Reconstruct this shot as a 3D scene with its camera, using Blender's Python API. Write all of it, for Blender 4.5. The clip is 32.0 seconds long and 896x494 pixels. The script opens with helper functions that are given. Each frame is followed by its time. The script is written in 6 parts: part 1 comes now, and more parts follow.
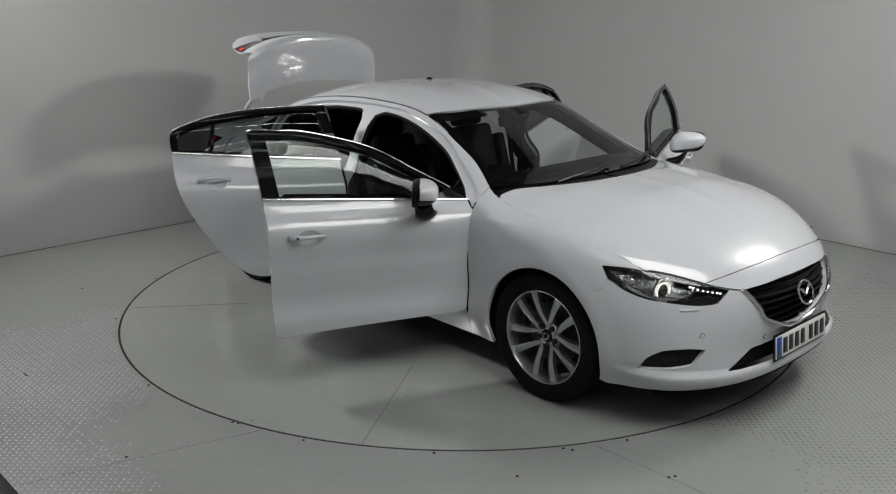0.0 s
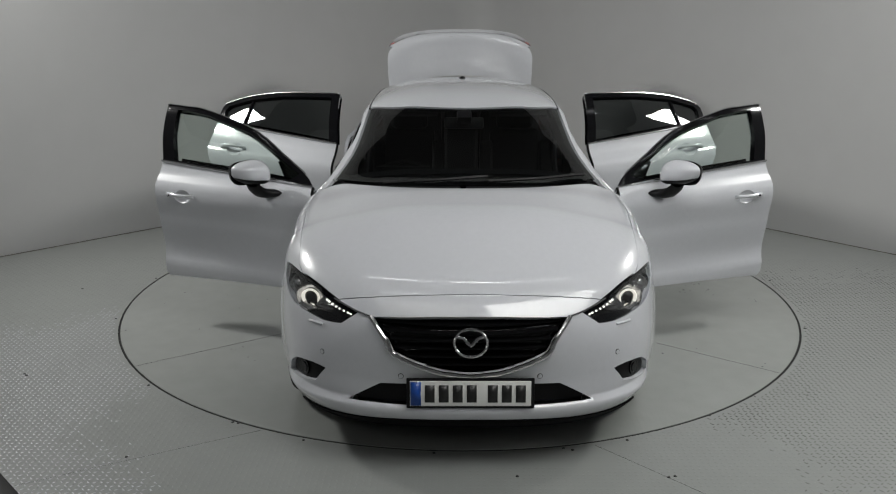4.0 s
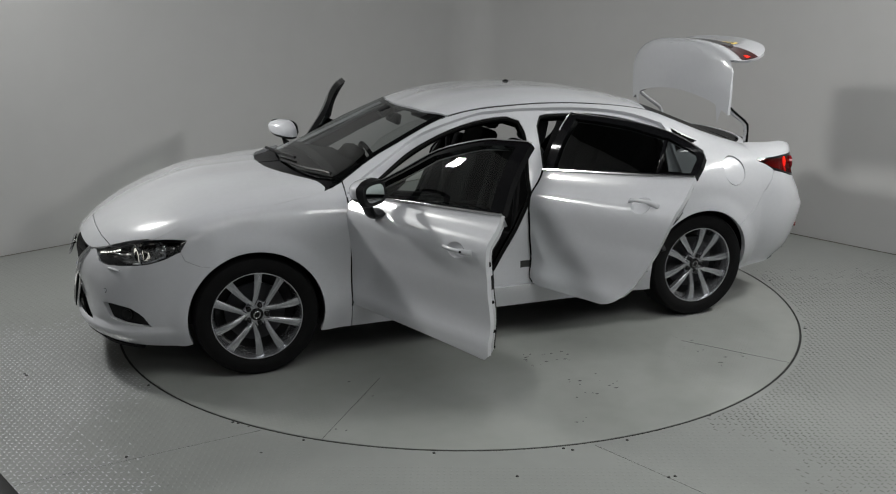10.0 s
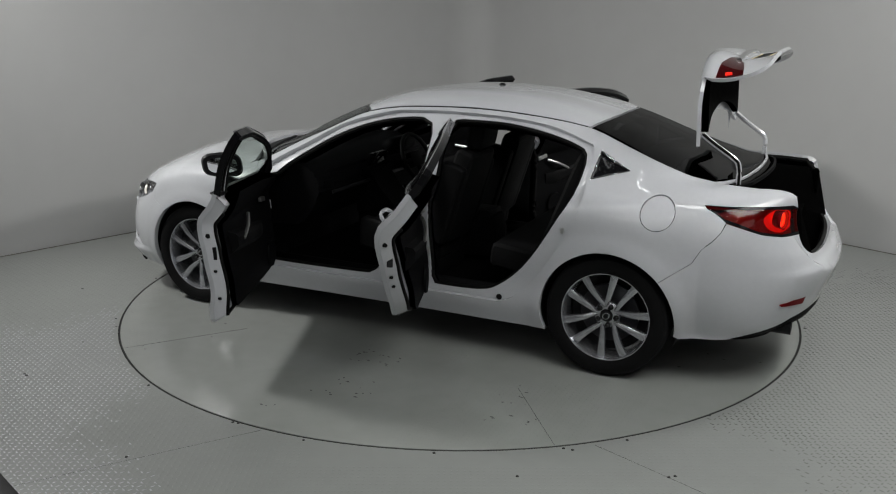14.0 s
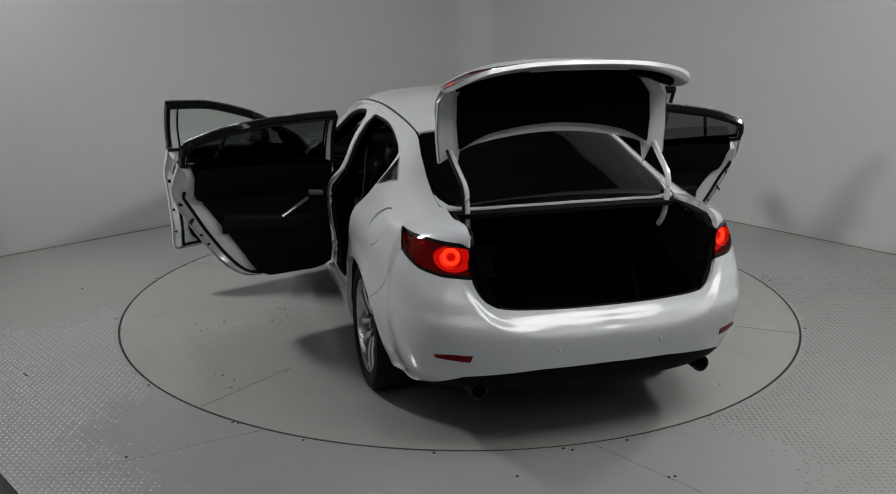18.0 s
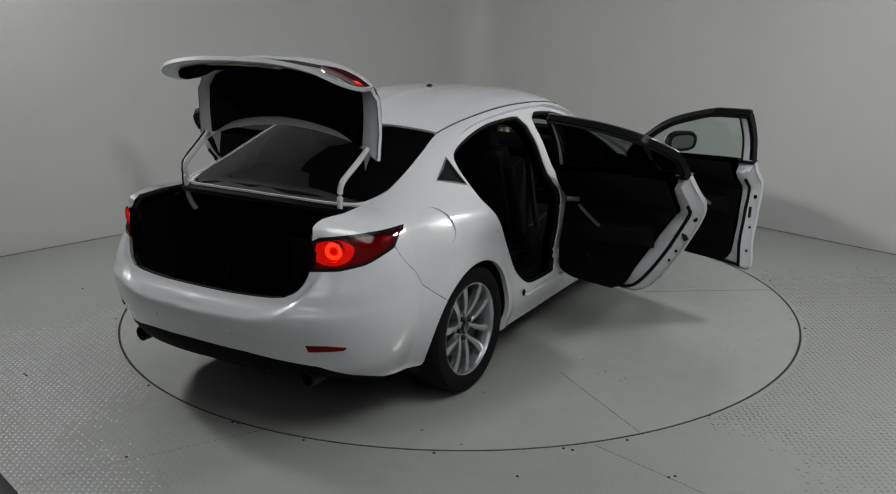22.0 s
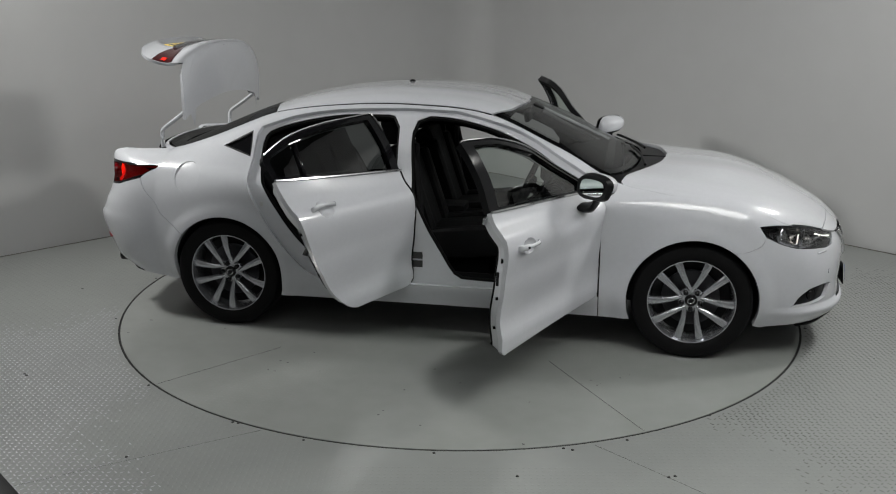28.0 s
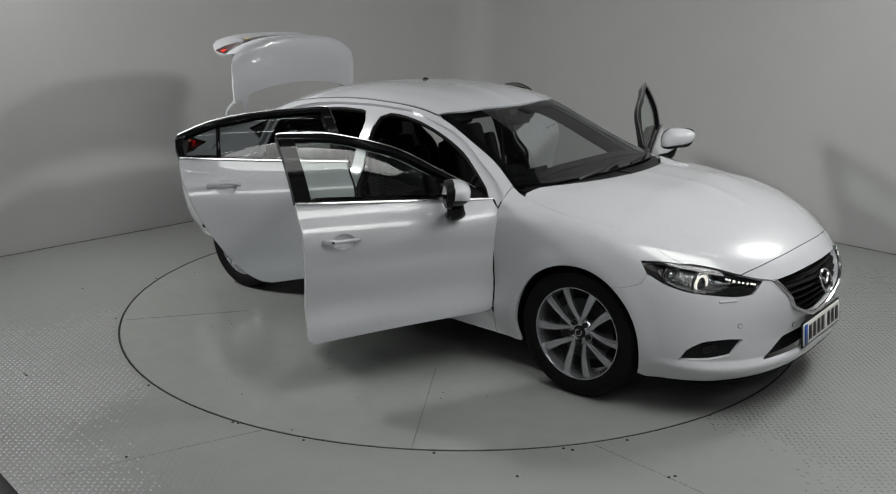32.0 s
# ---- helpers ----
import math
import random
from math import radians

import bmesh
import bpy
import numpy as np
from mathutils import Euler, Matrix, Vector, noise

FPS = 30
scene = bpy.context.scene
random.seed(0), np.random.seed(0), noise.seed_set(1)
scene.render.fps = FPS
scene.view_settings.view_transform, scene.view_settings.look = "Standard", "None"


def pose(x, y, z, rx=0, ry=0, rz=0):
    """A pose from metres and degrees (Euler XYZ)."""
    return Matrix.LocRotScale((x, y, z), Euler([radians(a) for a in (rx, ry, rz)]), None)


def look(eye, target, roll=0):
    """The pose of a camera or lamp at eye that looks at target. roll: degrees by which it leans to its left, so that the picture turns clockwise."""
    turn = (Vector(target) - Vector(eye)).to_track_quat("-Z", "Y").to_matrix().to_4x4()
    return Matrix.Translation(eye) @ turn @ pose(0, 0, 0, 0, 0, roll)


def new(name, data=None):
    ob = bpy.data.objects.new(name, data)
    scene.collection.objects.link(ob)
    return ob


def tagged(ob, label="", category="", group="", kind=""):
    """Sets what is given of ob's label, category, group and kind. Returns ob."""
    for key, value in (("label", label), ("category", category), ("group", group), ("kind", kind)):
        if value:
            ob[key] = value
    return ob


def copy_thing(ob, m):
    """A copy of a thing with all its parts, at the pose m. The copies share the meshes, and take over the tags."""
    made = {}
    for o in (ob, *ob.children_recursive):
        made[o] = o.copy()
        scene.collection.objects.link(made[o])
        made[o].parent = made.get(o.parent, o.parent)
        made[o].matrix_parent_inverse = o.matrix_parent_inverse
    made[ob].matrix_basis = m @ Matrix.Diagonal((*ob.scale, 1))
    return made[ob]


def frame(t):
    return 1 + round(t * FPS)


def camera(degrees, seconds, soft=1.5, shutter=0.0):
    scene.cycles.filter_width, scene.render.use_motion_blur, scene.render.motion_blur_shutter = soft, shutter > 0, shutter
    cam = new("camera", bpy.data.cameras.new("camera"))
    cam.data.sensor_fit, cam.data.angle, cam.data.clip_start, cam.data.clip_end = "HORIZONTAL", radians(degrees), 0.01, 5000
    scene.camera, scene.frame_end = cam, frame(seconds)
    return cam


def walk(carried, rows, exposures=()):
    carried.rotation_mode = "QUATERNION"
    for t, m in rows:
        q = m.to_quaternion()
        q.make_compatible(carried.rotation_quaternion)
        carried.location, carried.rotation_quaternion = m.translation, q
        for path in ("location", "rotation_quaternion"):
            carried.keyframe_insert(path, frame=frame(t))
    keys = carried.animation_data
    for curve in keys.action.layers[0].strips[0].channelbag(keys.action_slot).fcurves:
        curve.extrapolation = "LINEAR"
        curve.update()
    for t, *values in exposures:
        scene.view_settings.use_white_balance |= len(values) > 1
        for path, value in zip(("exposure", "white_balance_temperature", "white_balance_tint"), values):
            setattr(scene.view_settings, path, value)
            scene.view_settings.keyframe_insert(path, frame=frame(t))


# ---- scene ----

from mathutils.bvhtree import BVHTree
from mathutils.geometry import delaunay_2d_cdt

# ------------------------------------------------------------ camera: it stands still
cam = camera(53.11, 32.0, soft=1.1)
STAND = pose(0.0, -5.988, 2.019, 90 - 15.59, 0.0, 0.70)
walk(cam, [(0.0, STAND), (32.0, STAND)])

# turntable heading, seconds and degrees
TURN = [(0.0, -46.1), (0.5, -49.4), (1.0, -54.6), (1.5, -60.3), (2.0, -66.1), (3.0, -77.8), (4.5, -95.1), (6.0, -112.4), (7.0, -124.1),
        (8.0, -135.8), (9.0, -147.6), (10.0, -159.2), (11.0, -170.7), (12.0, -182.1), (13.0, -193.6), (14.5, -211.3), (16.0, -229.1),
        (17.0, -241.0), (18.0, -253.0), (19.0, -265.0), (20.0, -277.1), (21.0, -289.1), (22.0, -301.0), (23.0, -312.7), (24.0, -324.4),
        (25.0, -335.9), (26.5, -353.3), (28.0, -370.8), (29.0, -382.1), (29.5, -387.7), (30.0, -393.3), (30.5, -397.2), (31.0, -399.5),
        (31.5, -400.0), (32.0, -400.0)]
CAR_AT = (0.102, 0.026)      # the car's middle of wheelbase, off the turntable's centre
TABLE_R = 2.251

# ------------------------------------------------------------ world and lamps
world = bpy.data.worlds.new("world")
scene.world = world
world.use_nodes = True
world.node_tree.nodes["Background"].inputs[0].default_value = (0.6, 0.62, 0.65, 1)
world.node_tree.nodes["Background"].inputs[1].default_value = 0.05


def area_lamp(name, eye, target, power, sx, sy, colour=(1, 0.97, 0.93), spread=180):
    data = bpy.data.lights.new(name, "AREA")
    data.shape, data.size, data.size_y, data.energy, data.color = "RECTANGLE", sx, sy, power, colour
    data.spread = radians(spread)
    ob = new(name, data)
    ob.matrix_world = look(eye, target)
    return ob


COOL = (1.0, 1.0, 0.965)
area_lamp("flood_lamp_right", (3.95, -0.1, 3.2), (-0.3, -0.2, 0.5), 52, 0.55, 0.4, COOL, 140)
area_lamp("flood_lamp_left", (-3.95, -0.1, 3.2), (0.3, -0.2, 0.5), 72, 0.55, 0.4, COOL, 140)
# wide soft fill added overhead to brighten floor and car; no fitting is known
area_lamp("ceiling_lamp_right", (2.2, -3.4, 3.9), (1.8, -2.2, 0.0), 49, 3.0, 1.8, COOL, 125)
area_lamp("ceiling_lamp_left", (-1.1, -3.4, 3.9), (-0.9, -2.2, 0.0), 5, 2.2, 1.4, COOL, 125)
# fill added behind the camera to lift the faces turned towards it
area_lamp("hall_lamp_right", (2.6, -8.0, 4.4), (0.3, 0.0, 0.4), 7, 2.6, 1.2, COOL)
area_lamp("hall_lamp_left", (-2.6, -8.0, 4.4), (-0.3, 0.0, 0.4), 15, 2.6, 1.2, COOL)


# ------------------------------------------------------------ materials
def material(name, colour, rough=0.5, metal=0.0, coat=0.0, coat_rough=0.03, var=0.0, scale=8.0, bump=0.0, bump_scale=60.0, spec=0.5, emit=None, power=0.0):
    mat = bpy.data.materials.new(name)
    mat.use_nodes = True
    nt = mat.node_tree
    b = nt.nodes["Principled BSDF"]
    b.inputs["Base Color"].default_value = (*colour, 1)
    b.inputs["Roughness"].default_value = rough
    b.inputs["Metallic"].default_value = metal
    b.inputs["Coat Weight"].default_value = coat
    b.inputs["Coat Roughness"].default_value = coat_rough
    b.inputs["Specular IOR Level"].default_value = spec
    if emit:
        b.inputs["Emission Color"].default_value = (*emit, 1)
        b.inputs["Emission Strength"].default_value = power
    if var or bump:
        tc = nt.nodes.new("ShaderNodeTexCoord")
    if var:
        n1, n2 = nt.nodes.new("ShaderNodeTexNoise"), nt.nodes.new("ShaderNodeTexNoise")
        n1.inputs["Scale"].default_value, n1.inputs["Detail"].default_value = scale, 6
        n2.inputs["Scale"].default_value, n2.inputs["Detail"].default_value = scale * 7.3, 4
        add = nt.nodes.new("ShaderNodeMath")
        add.operation = "ADD"
        ramp = nt.nodes.new("ShaderNodeMapRange")
        ramp.inputs[1].default_value, ramp.inputs[2].default_value = 0.4, 1.6
        ramp.inputs[3].default_value, ramp.inputs[4].default_value = 1 - 2 * var, 1 + 2 * var
        mul = nt.nodes.new("ShaderNodeVectorMath")
        mul.operation = "SCALE"
        mul.inputs[0].default_value = colour
        nt.links.new(tc.outputs["Object"], n1.inputs["Vector"])
        nt.links.new(tc.outputs["Object"], n2.inputs["Vector"])
        nt.links.new(n1.outputs[0], add.inputs[0])
        nt.links.new(n2.outputs[0], add.inputs[1])
        nt.links.new(add.outputs[0], ramp.inputs[0])
        nt.links.new(ramp.outputs[0], mul.inputs["Scale"])
        nt.links.new(mul.outputs[0], b.inputs["Base Color"])
        rr = nt.nodes.new("ShaderNodeMapRange")
        rr.inputs[1].default_value, rr.inputs[2].default_value = 0.4, 1.6
        rr.inputs[3].default_value, rr.inputs[4].default_value = max(0.02, rough - 0.6 * var * rough), min(1, rough + 0.6 * var * rough)
        nt.links.new(add.outputs[0], rr.inputs[0])
        nt.links.new(rr.outputs[0], b.inputs["Roughness"])
    if bump:
        n3, bp = nt.nodes.new("ShaderNodeTexNoise"), nt.nodes.new("ShaderNodeBump")
        n3.inputs["Scale"].default_value, n3.inputs["Detail"].default_value = bump_scale, 3
        bp.inputs["Strength"].default_value, bp.inputs["Distance"].default_value = bump, 0.003
        nt.links.new(tc.outputs["Object"], n3.inputs["Vector"])
        nt.links.new(n3.outputs[0], bp.inputs["Height"])
        nt.links.new(bp.outputs[0], b.inputs["Normal"])
    return mat


def glass_material(name, tint, gain=0.95):
    mat = bpy.data.materials.new(name)
    mat.use_nodes = True
    nt = mat.node_tree
    nt.nodes.remove(nt.nodes["Principled BSDF"])
    out = nt.nodes["Material Output"]
    tr, gl, fr, mx, sc = (nt.nodes.new("ShaderNode" + k) for k in ("BsdfTransparent", "BsdfGlossy", "LayerWeight", "MixShader", "Math"))
    tr.inputs[0].default_value = (*tint, 1)
    gl.inputs["Roughness"].default_value = 0.01
    fr.inputs[0].default_value = 0.11
    sc.operation, sc.inputs[1].default_value, sc.inputs[2].default_value = "MULTIPLY_ADD", gain, 0.04
    nt.links.new(fr.outputs["Facing"], sc.inputs[0])
    nt.links.new(sc.outputs[0], mx.inputs[0])
    nt.links.new(tr.outputs[0], mx.inputs[1])
    nt.links.new(gl.outputs[0], mx.inputs[2])
    nt.links.new(mx.outputs[0], out.inputs["Surface"])
    return mat


PAINT = material("pearl_white_paint", (0.56, 0.57, 0.603), 0.24, 0.0, 1.0, 0.015, var=0.02, scale=40, spec=0.38)
PAINT.node_tree.nodes["Principled BSDF"].inputs["Coat IOR"].default_value = 1.6
BLACK = material("black_trim", (0.007, 0.007, 0.008), 0.4, var=0.15, scale=30, spec=0.2)
GLOSSBLACK = material("gloss_black", (0.006, 0.006, 0.007), 0.08, spec=0.28)
RUBBER = material("rubber_seal", (0.004, 0.004, 0.004), 0.7, bump=0.2, spec=0.12)
TYRE = material("tyre_rubber", (0.005, 0.005, 0.0055), 0.75, var=0.2, scale=25, bump=0.4, bump_scale=140, spec=0.15)
ALLOY = material("alloy_silver", (0.52, 0.53, 0.56), 0.27, 0.85, var=0.05, scale=30)
DARKALLOY = material("wheel_barrel", (0.06, 0.06, 0.065), 0.4, 0.8)
CHROME = material("chrome", (0.58, 0.58, 0.59), 0.14, 0.95)
REFLECTOR = material("lamp_reflector_chrome", (0.86, 0.86, 0.86), 0.12, 0.95)
SATIN = material("satin_silver", (0.5, 0.5, 0.5), 0.3, 0.9)
FABRIC = material("black_fabric", (0.006, 0.006, 0.007), 0.9, var=0.25, scale=30, bump=0.4, bump_scale=300, spec=0.2)
LEATHER = material("black_leather", (0.006, 0.006, 0.0065), 0.6, var=0.2, scale=20, bump=0.35, bump_scale=160, spec=0.08)
PLASTIC = material("dark_plastic", (0.003, 0.003, 0.0035), 0.65, var=0.15, scale=30, bump=0.3, bump_scale=250, spec=0.06)
HEADLINER = material("headliner", (0.03, 0.03, 0.03), 0.9, bump=0.3, bump_scale=300)
CARPET = material("boot_carpet", (0.003, 0.003, 0.003), 1.0, var=0.3, scale=40, bump=0.6, bump_scale=300, spec=0.02)
GLASS = glass_material("clear_glass", (0.72, 0.80, 0.75))
SCREEN = glass_material("windscreen_glass", (0.58, 0.61, 0.60), 0.95)
PRIVACY = glass_material("privacy_glass", (0.11, 0.12, 0.12), 0.7)
DARKGLASS = glass_material("dark_rear_glass", (0.05, 0.055, 0.055), 0.5)
LENS = glass_material("lamp_lens", (0.93, 0.94, 0.95))
REDLENS = material("red_lens", (0.20, 0.004, 0.008), 0.06, 0, 1.0, 0.02)
REFLECTRED = material("red_reflector_plastic", (0.12, 0.002, 0.004), 0.3, var=0.1, scale=200, spec=0.1)
REDLIT = material("red_lamp_inside", (0.13, 0.003, 0.005), 0.15, var=0.4, scale=40, emit=(1.0, 0.012, 0.02), power=0.045)
LIDRED = material("dark_red_lens", (0.05, 0.002, 0.003), 0.05, 0, 1.0, 0.02)
REDGLOW = material("red_lamp_glow", (0.5, 0.02, 0.01), 0.2, emit=(1.0, 0.03, 0.02), power=0.5)
REDCORE = material("red_lamp_core", (0.6, 0.03, 0.02), 0.2, emit=(1.0, 0.12, 0.04), power=4.5)
# emission paints the ring's spreading glow
REDWARM = material("red_ring_glow", (0.4, 0.01, 0.01), 0.2, var=0.6, scale=70, emit=(1.0, 0.03, 0.02), power=0.75)
LAMPDARK = material("dark_lamp_housing", (0.02, 0.02, 0.022), 0.22, var=0.2, scale=40)
LEDGLOW = material("lamp_led_glow", (0.8, 0.8, 0.8), 0.2, emit=(1.0, 0.97, 0.88), power=1.5)
LAMPGLOW = material("head_lamp_glow", (0.8, 0.8, 0.8), 0.2, emit=(1.0, 0.95, 0.82), power=0.75)
REFLECTOR = material("lamp_reflector", (0.45, 0.45, 0.46), 0.12, 0.95, var=0.5, scale=50, bump=1.0, bump_scale=45)
PLATEWHITE = material("plate_white", (0.72, 0.72, 0.70), 0.3)
PLATEYELLOW = material("plate_yellow", (0.75, 0.55, 0.12), 0.3)
PLATEBLUE = material("plate_blue", (0.01, 0.06, 0.30), 0.3)
PLATEINK = material("plate_ink", (0.012, 0.012, 0.012), 0.4)
STICKER = material("sticker", (0.04, 0.04, 0.04), 0.6)
REDGLASS = glass_material("red_lens_glass", (0.62, 0.10, 0.07), 0.06)
MIRROR = material("mirror_glass", (0.85, 0.86, 0.87), 0.02, 1.0)


# ------------------------------------------------------------ mesh helpers
def mesh_object(name, verts, faces, mat, parent=None, label="", smooth=True, normals=None):
    me = bpy.data.meshes.new(name)
    me.from_pydata([tuple(v) for v in verts], [], [tuple(f) for f in faces])
    me.materials.append(mat)
    if smooth:
        me.polygons.foreach_set("use_smooth", [True] * len(me.polygons))
    me.update()
    if normals is not None:
        me.normals_split_custom_set_from_vertices([tuple(n) for n in normals])
    ob = new(name, me)
    if parent:
        ob.parent = parent
    if label:
        tagged(ob, label)
    return ob


def part(name, bm, mat, parent, label="", smooth=True, angle=35):
    me = bpy.data.meshes.new(name)
    bmesh.ops.recalc_face_normals(bm, faces=bm.faces)
    if smooth:
        for e in bm.edges:
            e.smooth = len(e.link_faces) == 2 and e.calc_face_angle(0) < radians(angle)
    bm.to_mesh(me)
    bm.free()
    me.materials.append(mat)
    if smooth:
        me.polygons.foreach_set("use_smooth", [True] * len(me.polygons))
    ob = new(name, me)
    if parent:
        ob.parent = parent
    if label:
        tagged(ob, label)
    return ob


def box(bm, size, at=(0, 0, 0), rot=(0, 0, 0), bevel=0.0, seg=2):
    made = bmesh.ops.create_cube(bm, size=1, matrix=pose(*at, *rot) @ Matrix.Diagonal((*size, 1)))
    if bevel:
        edges = list({e for v in made["verts"] for e in v.link_edges})
        bmesh.ops.bevel(bm, geom=edges, offset=bevel, segments=seg, profile=0.6, affect="EDGES")
    return bm


def rod(bm, a, b, r, r2=None, seg=12, caps=True):
    a, b = Vector(a), Vector(b)
    m = Matrix.Translation((a + b) / 2) @ (b - a).to_track_quat("Z", "Y").to_matrix().to_4x4()
    bmesh.ops.create_cone(bm, cap_ends=caps, segments=seg, radius1=r, radius2=r if r2 is None else r2, depth=(b - a).length, matrix=m)
    return bm


def tube(bm, pts, r, seg=8, closed=False):
    """A round bar along a line of points."""
    pts = [Vector(p) for p in pts]
    n = len(pts)
    rings = []
    for i, p in enumerate(pts):
        a = pts[(i - 1) % n] if (closed or i) else p
        b = pts[(i + 1) % n] if (closed or i < n - 1) else p
        t = (b - a).normalized()
        u = t.cross(Vector((0, 0, 1)))
        if u.length < 0.05:
            u = t.cross(Vector((1, 0, 0)))
        u.normalize()
        w = u.cross(t)
        rings.append([bm.verts.new(p + r * (math.cos(k * math.tau / seg) * u + math.sin(k * math.tau / seg) * w)) for k in range(seg)])
    for i in range(n if closed else n - 1):
        A, B = rings[i], rings[(i + 1) % n]
        for k in range(seg):
            bm.faces.new((A[k], A[(k + 1) % seg], B[(k + 1) % seg], B[k]))
    if not closed:
        bm.faces.new(rings[0])
        bm.faces.new(rings[-1][::-1])
    return bm


def lathe(bm, profile, seg=48, axis="y"):
    """Turn a profile of (radius, height) about the y axis."""
    rings = []
    for r, h in profile:
        rings.append([bm.verts.new((r * math.cos(k * math.tau / seg), h, r * math.sin(k * math.tau / seg))) for k in range(seg)])
    for A, B in zip(rings, rings[1:]):
        for k in range(seg):
            bm.faces.new((A[k], A[(k + 1) % seg], B[(k + 1) % seg], B[k]))
    return bm


def prism(bm, outline, y0, y1):
    """A solid whose outline lies in x and z, from y0 to y1."""
    A = [bm.verts.new((x, y0, z)) for x, z in outline]
    B = [bm.verts.new((x, y1, z)) for x, z in outline]
    bm.faces.new(A)
    bm.faces.new(B[::-1])
    n = len(A)
    for i in range(n):
        bm.faces.new((A[i], B[i], B[(i + 1) % n], A[(i + 1) % n]))
    return bm


def smooth_line(pts, step=0.03, closed=False):
    """A smooth line through some points of any dimension, at about even steps."""
    P = np.array(pts, float)
    n = len(P)
    out = []
    for i in range(n if closed else n - 1):
        p0 = P[i - 1] if (closed or i) else P[i]
        p1, p2 = P[i], P[(i + 1) % n]
        p3 = P[(i + 2) % n] if (closed or i < n - 2) else p2
        k = max(1, int(np.linalg.norm(p2 - p1) / step))
        for j in range(k):
            t = j / k
            out.append(0.5 * (2 * p1 + (p2 - p0) * t + (2 * p0 - 5 * p1 + 4 * p2 - p3) * t * t + (3 * p1 - p0 - 3 * p2 + p3) * t ** 3))
    if not closed:
        out.append(P[-1])
    return [tuple(q) for q in out]


def dense(pts, step=0.03):
    """A closed outline with its straight sides cut to short steps."""
    out = []
    for a, b in zip(pts, pts[1:] + pts[:1]):
        a, b = np.array(a), np.array(b)
        k = max(1, int(np.linalg.norm(b - a) / step))
        out += [tuple(a + (b - a) * j / k) for j in range(k)]
    return out


# ------------------------------------------------------------ the car body's master surface
XF, XR, L0, L1 = 1.55, -1.90, 1.0, 0.9
XK = [1.55, 1.3, 1.0, 0.6, 0.2, -0.3, -0.8, -1.2, -1.6, -1.9]
RY = [[.850, .868, .875, .870, .865, .865, .870, .868, .850, .80],
      [.895, .908, .905, .900, .898, .898, .903, .908, .895, .845],
      [.912, .918, .905, .890, .886, .886, .896, .916, .920, .875],
      [.912, .920, .914, .910, .910, .910, .914, .922, .920, .875],
      [.885, .895, .900, .902, .902, .902, .905, .908, .895, .850],
      [.825, .832, .835, .832, .830, .830, .830, .830, .820, .790],
      [.750, .755, .770, .752, .735, .725, .725, .735, .745, .725],
      [.645, .655, .700, .645, .595, .570, .575, .605, .655, .645],
      [.365, .375, .420, .420, .380, .360, .360, .390, .420, .420],
      [0.0] * 10]
RZ = [[.200, .205, .215, .215, .215, .215, .215, .220, .250, .290],
      [.330, .330, .330, .330, .330, .330, .330, .335, .360, .400],
      [.490, .500, .500, .500, .500, .500, .500, .505, .520, .540],
      [.670, .685, .685, .685, .685, .685, .690, .700, .700, .700],
      [.830, .855, .870, .880, .890, .900, .910, .920, .900, .870],
      [.909, .942, .965, .965, .970, .980, .995, 1.01, 1.01, .990],
      [.942, .972, .992, 1.09, 1.18, 1.205, 1.185, 1.13, 1.075, 1.035],
      [.968, .998, 1.020, 1.172, 1.342, 1.388, 1.358, 1.280, 1.135, 1.060],
      [1.018, 1.035, 1.055, 1.250, 1.402, 1.454, 1.428, 1.346, 1.200, 1.090],
      [1.032, 1.047, 1.065, 1.258, 1.420, 1.475, 1.451, 1.371, 1.234, 1.105]]
FRONT = [(2.25, .19, 2.8), (2.33, .27, 2.8), (2.325, .42, 2.7), (2.345, .54, 2.35), (2.35, .63, 2.02), (2.312, .70, 1.88), (2.242, .768, 1.80),
         (2.125, .84, 1.78), (1.99, .905, 1.8), (1.85, .965, 2.0)]
REAR = [(-2.32, .30, 2.7), (-2.42, .34, 2.7), (-2.475, .50, 2.6), (-2.485, .64, 2.6), (-2.43, .74, 2.7), (-2.41, .90, 2.9), (-2.44, 1.045, 2.9),
        (-2.43, 1.085, 2.9), (-2.25, 1.10, 2.7), (-2.02, 1.105, 2.5)]


def spline(xs, ys, q):
    """Smooth interpolation with finite-difference slopes; xs may fall."""
    xs, ys, q = np.array(xs, float), np.array(ys, float), np.array(q, float)
    if xs[0] > xs[-1]:
        xs, ys = xs[::-1], ys[::-1]
    d = np.diff(ys) / np.diff(xs)
    m = np.empty(len(xs))
    m[0], m[-1] = d[0], d[-1]
    h = np.diff(xs)
    m[1:-1] = (d[:-1] * h[1:] + d[1:] * h[:-1]) / (h[1:] + h[:-1])
    i = np.clip(np.searchsorted(xs, q) - 1, 0, len(xs) - 2)
    t = (q - xs[i]) / h[i]
    return ((2 * t ** 3 - 3 * t ** 2 + 1) * ys[i] + (t ** 3 - 2 * t ** 2 + t) * h[i] * m[i] + (3 * t ** 2 - 2 * t ** 3) * ys[i + 1]
            + (t ** 3 - t ** 2) * h[i] * m[i + 1])


S_MID = XF - XR
S_END = L0 + S_MID + L1
SCOL = np.concatenate([np.linspace(0, L0, 90, endpoint=False), np.linspace(L0, L0 + S_MID, 240, endpoint=False), np.linspace(L0 + S_MID, S_END, 90)])


